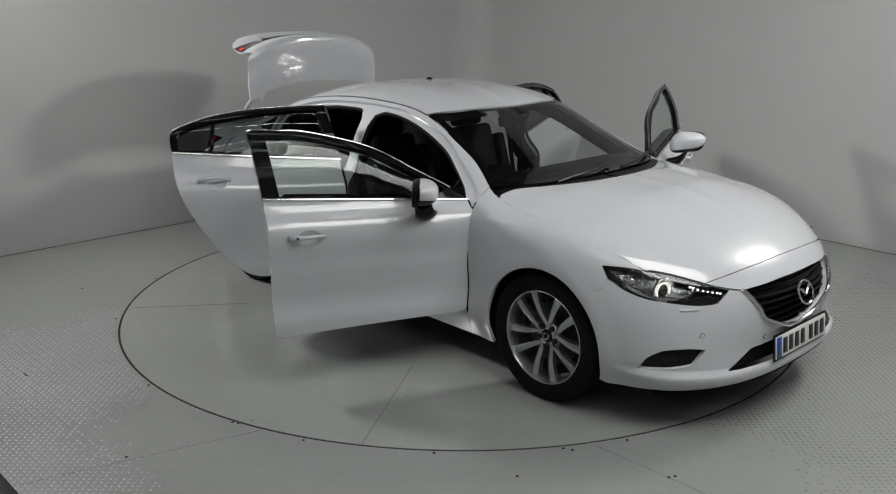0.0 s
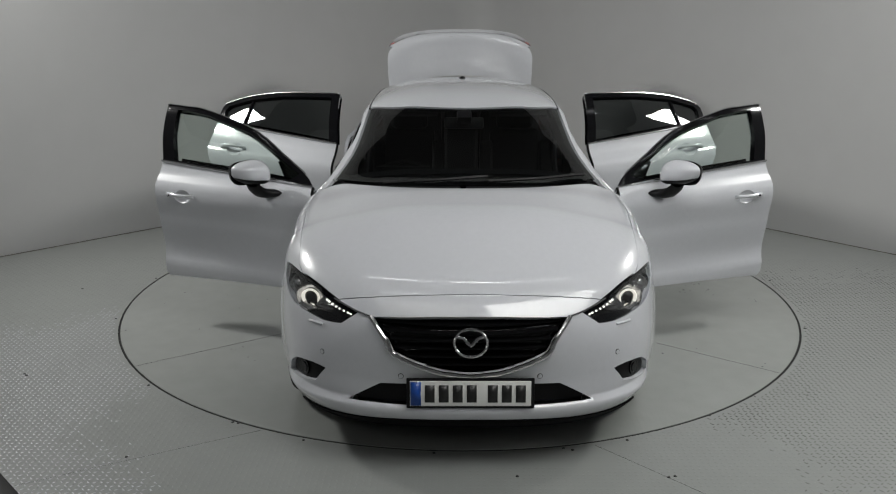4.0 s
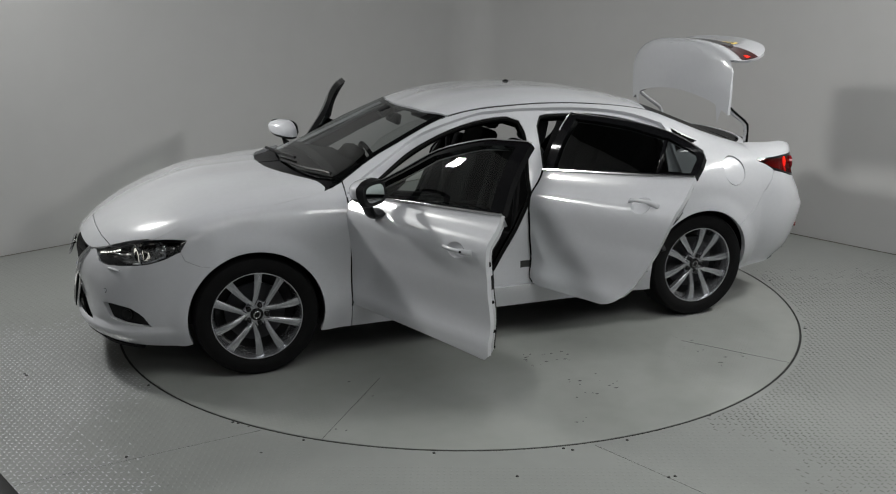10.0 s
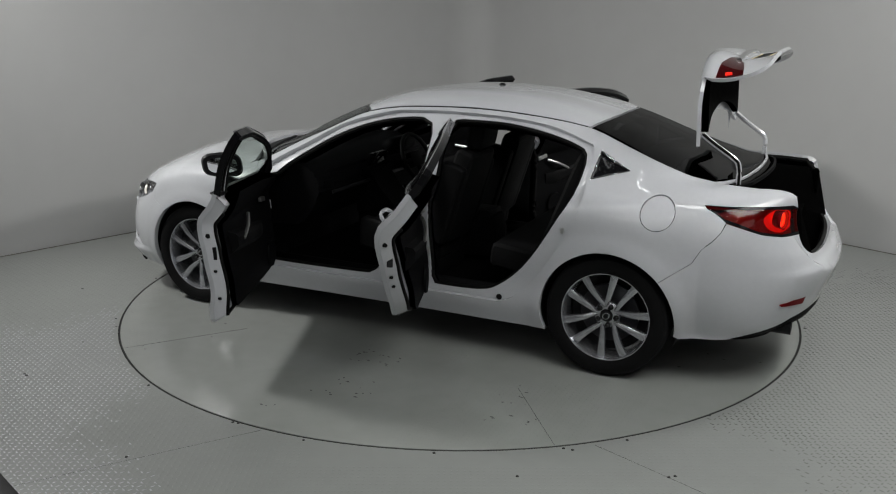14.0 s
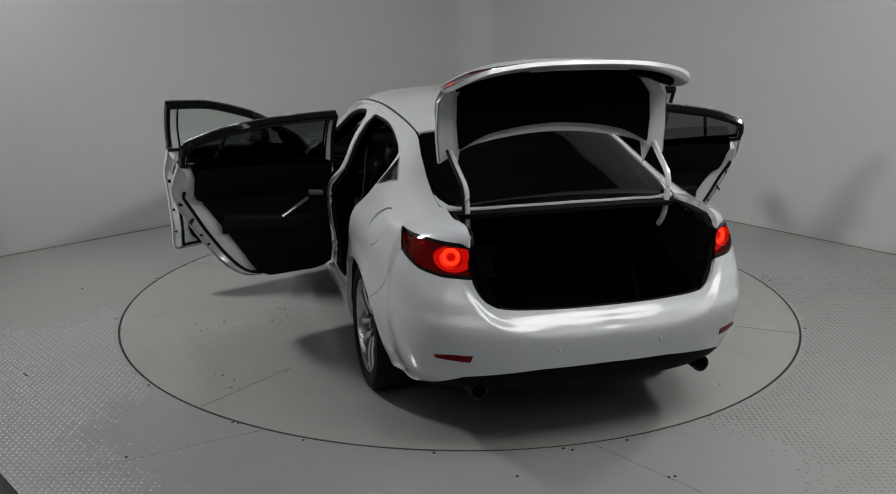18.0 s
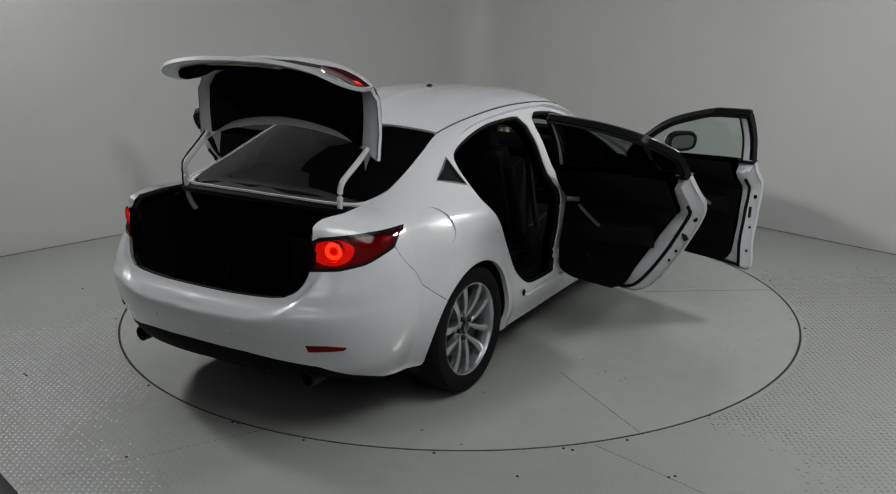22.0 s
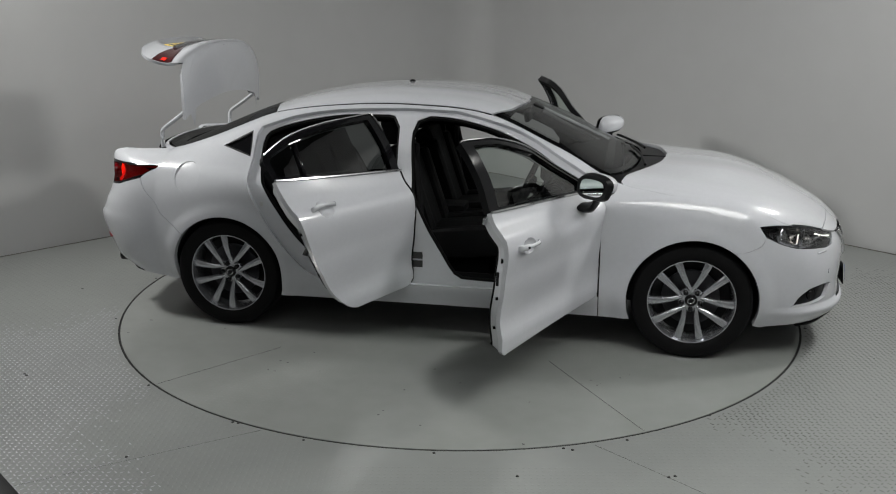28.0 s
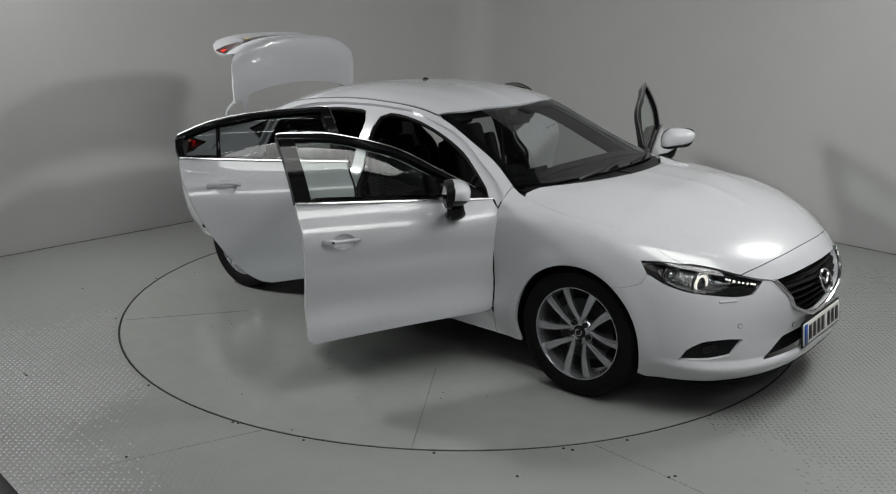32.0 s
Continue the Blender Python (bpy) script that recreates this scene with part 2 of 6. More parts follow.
def ring_points(k):
    out = np.empty((len(SCOL), 3))
    fx, fz, fn = FRONT[k]
    rx, rz, rn = REAR[k]
    y_f, z_f, y_r, z_r = RY[k][0], RZ[k][0], RY[k][-1], RZ[k][-1]
    for i, s in enumerate(SCOL):
        if s < L0:
            a = s / L0 * math.pi / 2
            c, n = math.cos(a), math.sin(a)
            out[i] = (XF + (fx - XF) * c ** (2 / fn), y_f * n ** (2 / fn), z_f + (fz - z_f) * c ** 1.6)
        elif s <= L0 + S_MID:
            x = XF - (s - L0)
            out[i] = (x, spline(XK, RY[k], x), spline(XK, RZ[k], x))
        else:
            a = (s - L0 - S_MID) / L1 * math.pi / 2
            c, n = math.sin(a), math.cos(a)
            out[i] = (XR + (rx - XR) * max(c, 0) ** (2 / rn), y_r * max(n, 0) ** (2 / rn), z_r + (rz - z_r) * max(c, 0) ** 1.6)
    return out


RINGS = np.array([ring_points(k) for k in range(10)])            # ring, column, xyz
NU = 100
knots = np.arange(10.0)
uu = np.linspace(0, 9, NU)
GRID = np.empty((len(SCOL), NU, 3))
for i in range(len(SCOL)):
    P = RINGS[:, i, :]
    chord = np.concatenate([[0], np.cumsum(np.maximum(np.linalg.norm(np.diff(P, axis=0), axis=1), 1e-4) ** 0.8)])
    q = np.interp(uu, knots, chord)
    for c in range(3):
        GRID[i, :, c] = spline(chord, P[:, c], q)
GRID[:, :, 1] = np.maximum(GRID[:, :, 1], 0)
GRID[:, :, 2] = np.maximum.accumulate(GRID[:, :, 2], axis=1)

# table over (s, z)
ZT = np.linspace(0.18, 1.48, 400)
TX, TY = np.empty((len(SCOL), len(ZT))), np.empty((len(SCOL), len(ZT)))
for i in range(len(SCOL)):
    zz = GRID[i, :, 2] + np.arange(NU) * 1e-7
    TX[i], TY[i] = np.interp(ZT, zz, GRID[i, :, 0]), np.interp(ZT, zz, GRID[i, :, 1])


def table(T, s, z):
    i = np.clip(np.searchsorted(SCOL, s) - 1, 0, len(SCOL) - 2)
    a = np.clip((s - SCOL[i]) / (SCOL[i + 1] - SCOL[i]), 0, 1)
    w = np.clip((z - ZT[0]) / (ZT[1] - ZT[0]), 0, len(ZT) - 1.001)
    j = w.astype(int)
    b = w - j
    return (T[i, j] * (1 - a) + T[i + 1, j] * a) * (1 - b) + (T[i, j + 1] * (1 - a) + T[i + 1, j + 1] * a) * b


def on_side(pts):
    """(s, z) -> points and normals on the left flank."""
    q = np.array(pts, float)
    s, z = q[:, 0], q[:, 1]
    P = np.stack([table(TX, s, z), table(TY, s, z), z], 1)
    h = 0.012
    ds = np.stack([table(TX, s + h, z) - table(TX, s - h, z), table(TY, s + h, z) - table(TY, s - h, z), 0 * s], 1)
    dz = np.stack([table(TX, s, z + h) - table(TX, s, z - h), table(TY, s, z + h) - table(TY, s, z - h), 0 * s + 2 * h], 1)
    N = np.cross(ds, dz)
    N /= np.maximum(np.linalg.norm(N, axis=1), 1e-9)[:, None]
    edge = (s < 0.004) | (s > S_END - 0.004)
    P[edge, 1] = 0
    return P, N


half = GRID.reshape(-1, 3)
both = np.concatenate([half, half * (1, -1, 1)])
nc = len(SCOL)
quads = []
for i in range(nc - 1):
    for j in range(NU - 1):
        a = i * NU + j
        quads.append((a, a + NU, a + NU + 1, a + 1))
o = nc * NU
BODY_TREE = BVHTree.FromPolygons([tuple(v) for v in both], quads + [(d + o, c + o, b + o, a + o) for a, b, c, d in quads])


def on_top(pts):
    """(x, y) -> points and normals on the upper side."""
    P, N = [], []
    for x, y in pts:
        acc = Vector((0, 0, 0))
        hit = None
        for dx, dy in ((0, 0), (0.012, 0), (-0.012, 0), (0, 0.012), (0, -0.012)):
            loc, nor, _, _ = BODY_TREE.ray_cast((x + dx, y + dy + 1e-5, 3), (0, 0, -1))
            if loc is None:
                continue
            if nor.z < 0:
                nor = -nor
            acc += nor
            if dx == 0 and dy == 0:
                hit = loc
        if hit is None:
            hit = BODY_TREE.find_nearest((x, y, 1.0))[0]
        P.append((x, y, hit.z))
        N.append(tuple(acc.normalized() if acc.length else Vector((0, 0, 1))))
    return np.array(P), np.array(N)


def s_at(x, z):
    """The coordinate s of a place on the flank from its x and z."""
    if XR <= x <= XF:
        return L0 + XF - x
    w = (z - ZT[0]) / (ZT[1] - ZT[0])
    j = int(min(max(w, 0), len(ZT) - 2))
    return float(np.interp(-x, -TX[:, j], SCOL))


def s_y(y, z, front=True):
    """The same from its y and z, at the nose or the tail."""
    w = (z - ZT[0]) / (ZT[1] - ZT[0])
    j = int(min(max(w, 0), len(ZT) - 2))
    if front:
        m = SCOL <= L0
        return float(np.interp(y, TY[m, j], SCOL[m]))
    m = SCOL >= L0 + S_MID
    return float(np.interp(-y, -TY[m, j], SCOL[m]))


def sz(pts):
    """(x, z) outline -> (s, z)."""
    return [(s_at(x, z), z) for x, z in pts]


def inside(poly, pts):
    poly = np.array(poly)
    x, y = pts[:, 0], pts[:, 1]
    r = np.zeros(len(pts), bool)
    x1, y1 = poly[-1]
    for x2, y2 in poly:
        c = ((y2 > y) != (y1 > y)) & (x < (x1 - x2) * (y - y2) / ((y1 - y2) if y1 != y2 else 1e-12) + x2)
        r ^= c
        x1, y1 = x2, y2
    return r


def sheet(outline, holes, step):
    """Triangles that fill an outline in the plane, with holes: points, faces."""
    loops = [dense(list(outline), step)] + [dense(list(h), step) for h in holes]
    pts, edges = [], []
    for lp in loops:
        b = len(pts)
        pts += lp
        edges += [(b + i, b + (i + 1) % len(lp)) for i in range(len(lp))]
    A = np.array(loops[0])
    lo, hi = A.min(0), A.max(0)
    gx, gy = np.meshgrid(np.arange(lo[0] + step * 0.5, hi[0], step), np.arange(lo[1] + step * 0.5, hi[1], step))
    g = np.stack([gx.ravel(), gy.ravel()], 1)
    ok = inside(loops[0], g)
    for h in loops[1:]:
        ok &= ~inside(h, g)
    g = g[ok]
    rim = np.array(pts)
    if len(g):
        near = np.array([np.min(((rim - q) ** 2).sum(1)) for q in g])
        g = g[near > (0.4 * step) ** 2]
    allp = [Vector(p) for p in pts] + [Vector(p) for p in g]
    vs, es, fs, *_ = delaunay_2d_cdt(allp, edges, [], 0, 1e-6)
    V = np.array([tuple(v) for v in vs])
    F = [f for f in fs if len(f) == 3]
    C = np.array([V[list(f)].mean(0) for f in F])
    ok = inside(loops[0], C)
    for h in loops[1:]:
        ok &= ~inside(h, C)
    return V, [f for f, k in zip(F, ok) if k]


def corner_normals(P, F):
    """Smooth normals of a set of triangles, all turned outwards."""
    f = np.array(F)
    n = np.cross(P[f[:, 1]] - P[f[:, 0]], P[f[:, 2]] - P[f[:, 0]])
    mid = P[f].mean(1) - (0, 0, .6)
    mid[:, 0] *= .25
    n *= np.where((n * mid).sum(1) < 0, -1, 1)[:, None]
    out = np.zeros_like(P)
    for k in range(3):
        np.add.at(out, f[:, k], n)
    return out / np.maximum(np.linalg.norm(out, axis=1), 1e-12)[:, None]


def panel(name, view, outline, mat, parent, holes=(), inset=0.0, flange=0.015, m=1, both_sides=False, step=0.04, label="", shift=(0, 0, 0), lift=None):
    """A shell piece cut out of the body's surface, its rim turned inwards."""
    V, F = sheet(outline, holes, step)
    P, N = (on_side if view == "side" else on_top)(V)
    if lift is not None:
        before = corner_normals(P, F)
        P = P + lift(P)[:, None] * N
        N = N + corner_normals(P, F) - before
        N[np.abs(P[:, 1]) < 1e-4, 1] = 0
        N /= np.linalg.norm(N, axis=1)[:, None]
    P = P - inset * N
    used = sorted({i for f in F for i in f})
    back = {a: b for b, a in enumerate(used)}
    P, N = P[used], N[used]
    F = [tuple(back[i] for i in f) for f in F]
    a, b, c = (P[[f[k] for f in F]] for k in range(3))
    turn = (np.cross(b - a, c - a) * N[[f[0] for f in F]]).sum(1)
    F = [f if t > 0 else f[::-1] for f, t in zip(F, turn)]
    verts, normals, faces = list(P), list(N), list(F)
    if flange:
        count = {}
        for f in F:
            for i in range(3):
                e = (f[i], f[(i + 1) % 3])
                count[e] = 1
        rim = [e for e in count if (e[1], e[0]) not in count]
        for i, j in rim:
            if both_sides and abs(P[i][1]) < 1e-4 and abs(P[j][1]) < 1e-4:
                continue
            t = P[j] - P[i]
            n = np.cross(t, N[i])
            n /= max(np.linalg.norm(n), 1e-9)
            k = len(verts)
            verts += [P[i], P[j], P[j] - flange * N[j], P[i] - flange * N[i]]
            normals += [n] * 4
            faces.append((k, k + 3, k + 2, k + 1))
    verts, normals = np.array(verts), np.array(normals)
    if both_sides:
        k = len(verts)
        verts = np.concatenate([verts, verts * (1, -1, 1)])
        normals = np.concatenate([normals, normals * (1, -1, 1)])
        faces = faces + [tuple(i + k for i in f[::-1]) for f in faces]
    elif m < 0:
        verts, normals, faces = verts * (1, -1, 1), normals * (1, -1, 1), [f[::-1] for f in faces]
    return mesh_object(name, verts - np.array(shift), faces, mat, parent, label, normals=normals)


def circle(cx, cz, r, a0=0, a1=360, n=40):
    return [(cx + r * math.cos(radians(a0 + (a1 - a0) * i / n)), cz + r * math.sin(radians(a0 + (a1 - a0) * i / n))) for i in range(n + 1)]


def top_edge(pts):
    """(x, y) on the upper side -> (s, z) on the flank."""
    P, _ = on_top(pts)
    return [(s_at(p[0], p[2]) if XR <= p[0] <= XF else s_y(abs(p[1]), p[2], p[0] > 0), p[2]) for p in P]

# ------------------------------------------------------------ the room
FLOORPAINT = material("grey_floor_paint", (0.250, 0.260, 0.252), 0.28, var=0.04, scale=1.3)
TABLEPAINT = material("grey_table_paint", (0.275, 0.285, 0.275), 0.16, var=0.04, scale=1.1)
WALLPAINT = material("grey_wall_paint", (0.55, 0.55, 0.55), 0.7, var=0.018, scale=0.6, bump=0.1, bump_scale=25)
DARKFIT = material("dark_fitting", (0.06, 0.06, 0.06), 0.6, var=0.05)
DARKPAINT = material("dark_ceiling_paint", (0.07, 0.07, 0.07), 0.8, var=0.05, scale=1.0)
# pale bluish tone paints the lamp glints onto these lugs
LUG = material("glint_tread_lug", (0.42, 0.42, 0.46), 0.36, 0.2, var=0.2, scale=3.0)
DARKLUG = material("dark_tread_lug", (0.13, 0.13, 0.126), 0.30, 0.1, var=0.5, scale=5.0)
SCUFF = material("dark_scuff", (0.02, 0.02, 0.02), 0.6)
TUBE = material("strip_tube", (0.9, 0.9, 0.9), 0.4, emit=(0.97, 1.0, 1.0), power=18.0)
GRIME = material("brown_grime", (0.20, 0.185, 0.165), 0.9, var=0.4, scale=6.0)
GAP = material("dark_gap", (0.01, 0.01, 0.01), 0.9)
CORNER = Vector((0.19, 4.78, 0))
WL, WR = Vector((-0.7071, -0.7071, 0)), Vector((0.669, -0.743, 0))
ROOM = 13.0
HIGH = 5.0


def wall_line(r=0.45, n=20):
    """The two painted walls in plan, joined by a round corner."""
    a, b = CORNER + WL * r, CORNER + WR * r
    pts = [CORNER + WL * ROOM]
    for i in range(n + 1):
        t = i / n
        pts.append((1 - t) ** 2 * a + 2 * t * (1 - t) * CORNER + t * t * b)
    pts.append(CORNER + WR * ROOM)
    return pts


def build_room():
    line = wall_line()
    out = [p + (p - Vector((0, -4, 0))).normalized() * 0.2 for p in line]
    for name, rng in (("wall_left", range(0, 11)), ("wall_right", range(11, len(line) - 1))):
        bm = bmesh.new()
        for i in rng:
            q = [bm.verts.new((p.x, p.y, z)) for p, z in ((line[i], 0), (line[i + 1], 0), (line[i + 1], HIGH), (line[i], HIGH))]
            bm.faces.new(q)
            q = [bm.verts.new((p.x, p.y, z)) for p, z in ((out[i], 0), (out[i + 1], 0), (out[i + 1], HIGH), (out[i], HIGH))]
            bm.faces.new(q)
        bmesh.ops.remove_doubles(bm, verts=bm.verts, dist=1e-4)
        tagged(part(name, bm, WALLPAINT, None), "plain grey painted studio wall with a rounded corner", "wall", kind="structure")
    inner = [p + (Vector((0, -4, 0)) - p).normalized() * .004 for p in line]
    bm = bmesh.new()
    for p, q in zip(inner, inner[1:]):
        bm.faces.new([bm.verts.new((r.x, r.y, z)) for r, z in ((p, .0005), (q, .0005), (q, .007), (p, .007))])
    bmesh.ops.remove_doubles(bm, verts=bm.verts, dist=1e-4)
    tagged(part("wall_joint", bm, GRIME, None), "thin dirty brown joint between wall and floor", "joint", kind="structure")
    a, b = CORNER + WL * ROOM, CORNER + WR * ROOM
    far = a + b - CORNER
    for name, p, q in (("wall_back", a, far), ("wall_far", far, b)):
        bm = bmesh.new()
        d = (q - p).normalized()
        ang = math.degrees(math.atan2(d.y, d.x))
        box(bm, ((q - p).length + 0.4, 0.2, HIGH), ((p + q) / 2 + Vector((0, 0, HIGH / 2))), (0, 0, ang))
        tagged(part(name, bm, WALLPAINT, None, smooth=False), "plain grey painted wall behind the camera", "wall", kind="structure")
    bm = bmesh.new()
    mid = (CORNER + far) / 2
    box(bm, (ROOM + 0.6, ROOM + 0.6, 0.2), (mid.x, mid.y, HIGH + 0.1), (0, 0, 47))
    tagged(part("ceiling", bm, DARKPAINT, None, smooth=False), "plain dark painted ceiling", "ceiling", kind="structure")
    # floor, with a round well for the turntable
    n = 128
    bm = bmesh.new()
    well = [bm.verts.new(((TABLE_R + 0.008) * math.cos(k * math.tau / n), (TABLE_R + 0.008) * math.sin(k * math.tau / n), 0)) for k in range(n)]
    low = [bm.verts.new((v.co.x, v.co.y, -0.06)) for v in well]
    wide = [bm.verts.new((20 * math.cos(k * math.tau / n), 20 * math.sin(k * math.tau / n) - 4, 0)) for k in range(n)]
    for k in range(n):
        j = (k + 1) % n
        bm.faces.new((well[k], wide[k], wide[j], well[j]))
        bm.faces.new((well[k], well[j], low[j], low[k]))
    tagged(part("floor", bm, FLOORPAINT, None, smooth=False), "grey painted steel tread plate floor, worn and lightly scuffed", "floor", kind="structure")
    bm = bmesh.new()
    bmesh.ops.create_circle(bm, cap_ends=True, segments=96, radius=TABLE_R + 0.05, matrix=pose(0, 0, -0.055))
    # black ring just under floor level, standing in for the shade inside the gap
    for k in range(n):
        a0, a1 = k * math.tau / n, (k + 1) * math.tau / n
        bm.faces.new([bm.verts.new((r * math.cos(a), r * math.sin(a), -.003)) for r, a in ((TABLE_R - .009, a0), (TABLE_R + .009, a0), (TABLE_R + .009, a1), (TABLE_R - .009, a1))])
    tagged(part("turntable_pit", bm, GAP, None, smooth=False), "dark pit below the turntable, black ring standing for the gap shade", "pit", kind="structure")


def lug_mesh(name, keep, mat, parent, pitch=0.029, h=0.0020):
    """Raised lugs of a tread plate, laid crosswise in turn, wherever keep(x, y) holds."""
    n = int(4.6 / pitch)
    i, j = np.meshgrid(np.arange(-n, n + 1), np.arange(-n, n + 1))
    x, y, par = i.ravel() * pitch, j.ravel() * pitch, (i.ravel() + j.ravel()) % 2
    ok = keep(x, y)
    x, y, par = x[ok], y[ok], par[ok]
    a, b = 0.0130, 0.0040
    base = np.array([(-a, 0, 0), (0, -b, 0), (a, 0, 0), (0, b, 0), (-a * .55, 0, h), (a * .55, 0, h)])
    ang = np.where(par == 0, math.radians(45), math.radians(-45))
    c, s = np.cos(ang)[:, None], np.sin(ang)[:, None]
    V = np.stack([x[:, None] + base[:, 0] * c - base[:, 1] * s, y[:, None] + base[:, 0] * s + base[:, 1] * c, np.broadcast_to(base[:, 2], (len(x), 6))], 2)
    F = np.array([(0, 1, 4), (1, 5, 4), (1, 2, 5), (2, 3, 5), (3, 4, 5), (3, 0, 4)])
    faces = (np.arange(len(x))[:, None, None] * 6 + F[None]).reshape(-1, 3)
    me = bpy.data.meshes.new(name)
    me.vertices.add(len(x) * 6)
    me.vertices.foreach_set("co", V.reshape(-1))
    me.loops.add(faces.size)
    me.loops.foreach_set("vertex_index", faces.reshape(-1))
    me.polygons.add(len(faces))
    me.polygons.foreach_set("loop_start", np.arange(len(faces)) * 3)
    me.update(calc_edges=True)
    me.materials.append(mat)
    ob = new(name, me)
    ob.parent = parent
    return ob


build_room()
floor = bpy.data.objects["floor"]


def patchy(x, y):
    """Stretches of the floor where lugs take the pale or the dark tone, thinning towards their edges."""
    left = np.clip((-1.30 + .25 * np.sin(4 * y) - x) / .5, 0, 1) * np.clip((-.25 - y + .2 * np.sin(5 * x)) / .6, 0, 1)
    right = np.clip((x - 1.2 + .25 * np.sin(3 * y)) / .4, 0, 1) * np.clip((.75 - y) / .6, 0, 1)
    chance = .7 * np.modf(np.abs(np.sin(x * 127.1 + y * 311.7) * 43758.5))[0] + .15 + .15 * np.sin(6 * x + 3 * y) * np.sin(7 * y - 2 * x + 1)
    return np.maximum(left, right) > chance


def open_floor(x, y):
    return (np.hypot(x, y) > TABLE_R + 0.03) & (y > -3.6) & (np.abs(x) < 4.2) & (y < x + 4.4)


# left stretch: lugs in the pale tone that stands for lamp glints
lugs = lug_mesh("tread_lug", lambda x, y: open_floor(x, y) & patchy(x, y) & (x < 0), LUG, floor)
tagged(lugs, "small raised lugs of the tread plate, lamp glints painted pale", kind="stuff")
lugs = lug_mesh("grimy_lug", lambda x, y: open_floor(x, y) & patchy(x, y) & (x > 0), DARKLUG, floor)
tagged(lugs, "small raised lugs of the tread plate, dark and mottled", kind="stuff")
lugs = lug_mesh("painted_lug", lambda x, y: open_floor(x, y) & ~patchy(x, y) & (y < .9) & ((np.abs(x) > .7) | (y < -2.4)), FLOORPAINT, floor, h=.0013)
tagged(lugs, "small raised lugs of the tread plate, painted over", kind="stuff")


def build_turntable():
    table = tagged(new("turntable"), "round grey steel turntable set flush in the floor, scuffed", "turntable")
    n = 128
    bm = bmesh.new()
    rod(bm, (0, 0, -0.04), (0, 0, 0.0), TABLE_R - 0.006, seg=n)
    part("plate", bm, TABLEPAINT, table, "grey painted round steel plate", smooth=False)
    lug = lug_mesh("tread_lug", lambda x, y: (np.hypot(x, y) < TABLE_R - 0.04) & ((np.sin(2.1 * x + .6) * np.sin(1.7 * y + 2.0) + .35 * np.sin(5 * x - 3 * y)) > .45), TABLEPAINT, table, h=0.0011)
    tagged(lug, "small raised lugs of the tread plate", kind="stuff")
    # joints between the plates
    for ang, r0 in ((52.5, 1.5), (127, 1.6), (234, 1.45), (304.5, 1.3)):
        bm = bmesh.new()
        c, s = math.cos(radians(ang)), math.sin(radians(ang))
        box(bm, (TABLE_R - .012 - r0, .0018, .0008), ((TABLE_R - .012 + r0) / 2 * c, (TABLE_R - .012 + r0) / 2 * s, .0006), (0, 0, ang))
        part("joint", bm, GAP, table, "thin dark joint between plates", smooth=False)
    # scuffs and screw heads
    rnd = random.Random(5)
    bm = bmesh.new()
    for cx, cy, w, n in ((-.08, 1.25, .14, 16), (-.13, 1.67, .16, 14), (-1.0, 1.36, .16, 9), (-1.08, 1.66, .14, 8), (.13, 2.0, .06, 3), (-.65, -1.38, .2, 6), (1.07, -1.25, .14, 6),
                         (.05, 1.22, .03, 5), (1.2, 1.5, .5, 6), (-1.5, -.9, .4, 6), (.4, -1.7, .5, 8), (1.7, -.2, .3, 5), (-1.8, .4, .3, 5)):
        for k in range(n):
            x, y, r = cx + rnd.uniform(-w, w), cy + rnd.uniform(-w, w) * .8, rnd.uniform(.003, .0075)
            a = rnd.uniform(0, math.tau)
            v = [bm.verts.new((x + r * (1 + .5 * rnd.random()) * math.cos(a + q) * (1.6 if q in (0, math.pi) else .7), y + r * math.sin(a + q), .0035)) for q in (0, 1.2, 2.2, math.pi, 4.2, 5.2)]
            bm.faces.new(v)
    ob = part("scuff", bm, SCUFF, table, "small dark scuffs on the plate", smooth=False)
    tagged(ob, kind="stuff")
    return table


table_ob = build_turntable()


def build_floor_details():
    """Screw heads round the turntable and a joint between floor plates."""
    for x, y in ((-1.51, -2.33), (.26, -2.48), (1.82, -1.33), (-1.67, -1.55), (-1.11, -1.98), (-1.08, -1.99), (-.73, -2.16), (-.11, -2.275), (.49, -2.225), (.53, -2.24), (.80, -2.14),
                 (1.26, -1.875), (2.19, -.64), (-2.23, -.52), (-2.41, -1.41), (-2.39, -1.43), (-2.70, .10), (.92, -2.48), (.95, -2.47), (2.3, .35), (-2.25, .35)):
        bm = bmesh.new()
        rod(bm, (x, y, 0), (x, y, .0035), .008, .006, 8)
        part("screw", bm, SCUFF, floor, smooth=False)
    for (x0, y0), (x1, y1) in (((.64, -2.19), (1.6, -3.2)), ((-.95, -2.06), (-2.2, -2.75))):
        bm = bmesh.new()
        d = math.hypot(x1 - x0, y1 - y0)
        box(bm, (d, .0011, .0008), ((x0 + x1) / 2, (y0 + y1) / 2, .0006), (0, 0, math.degrees(math.atan2(y1 - y0, x1 - x0))))
        part("joint", bm, GAP, floor, "thin dark joint between floor plates", smooth=False)


build_floor_details()


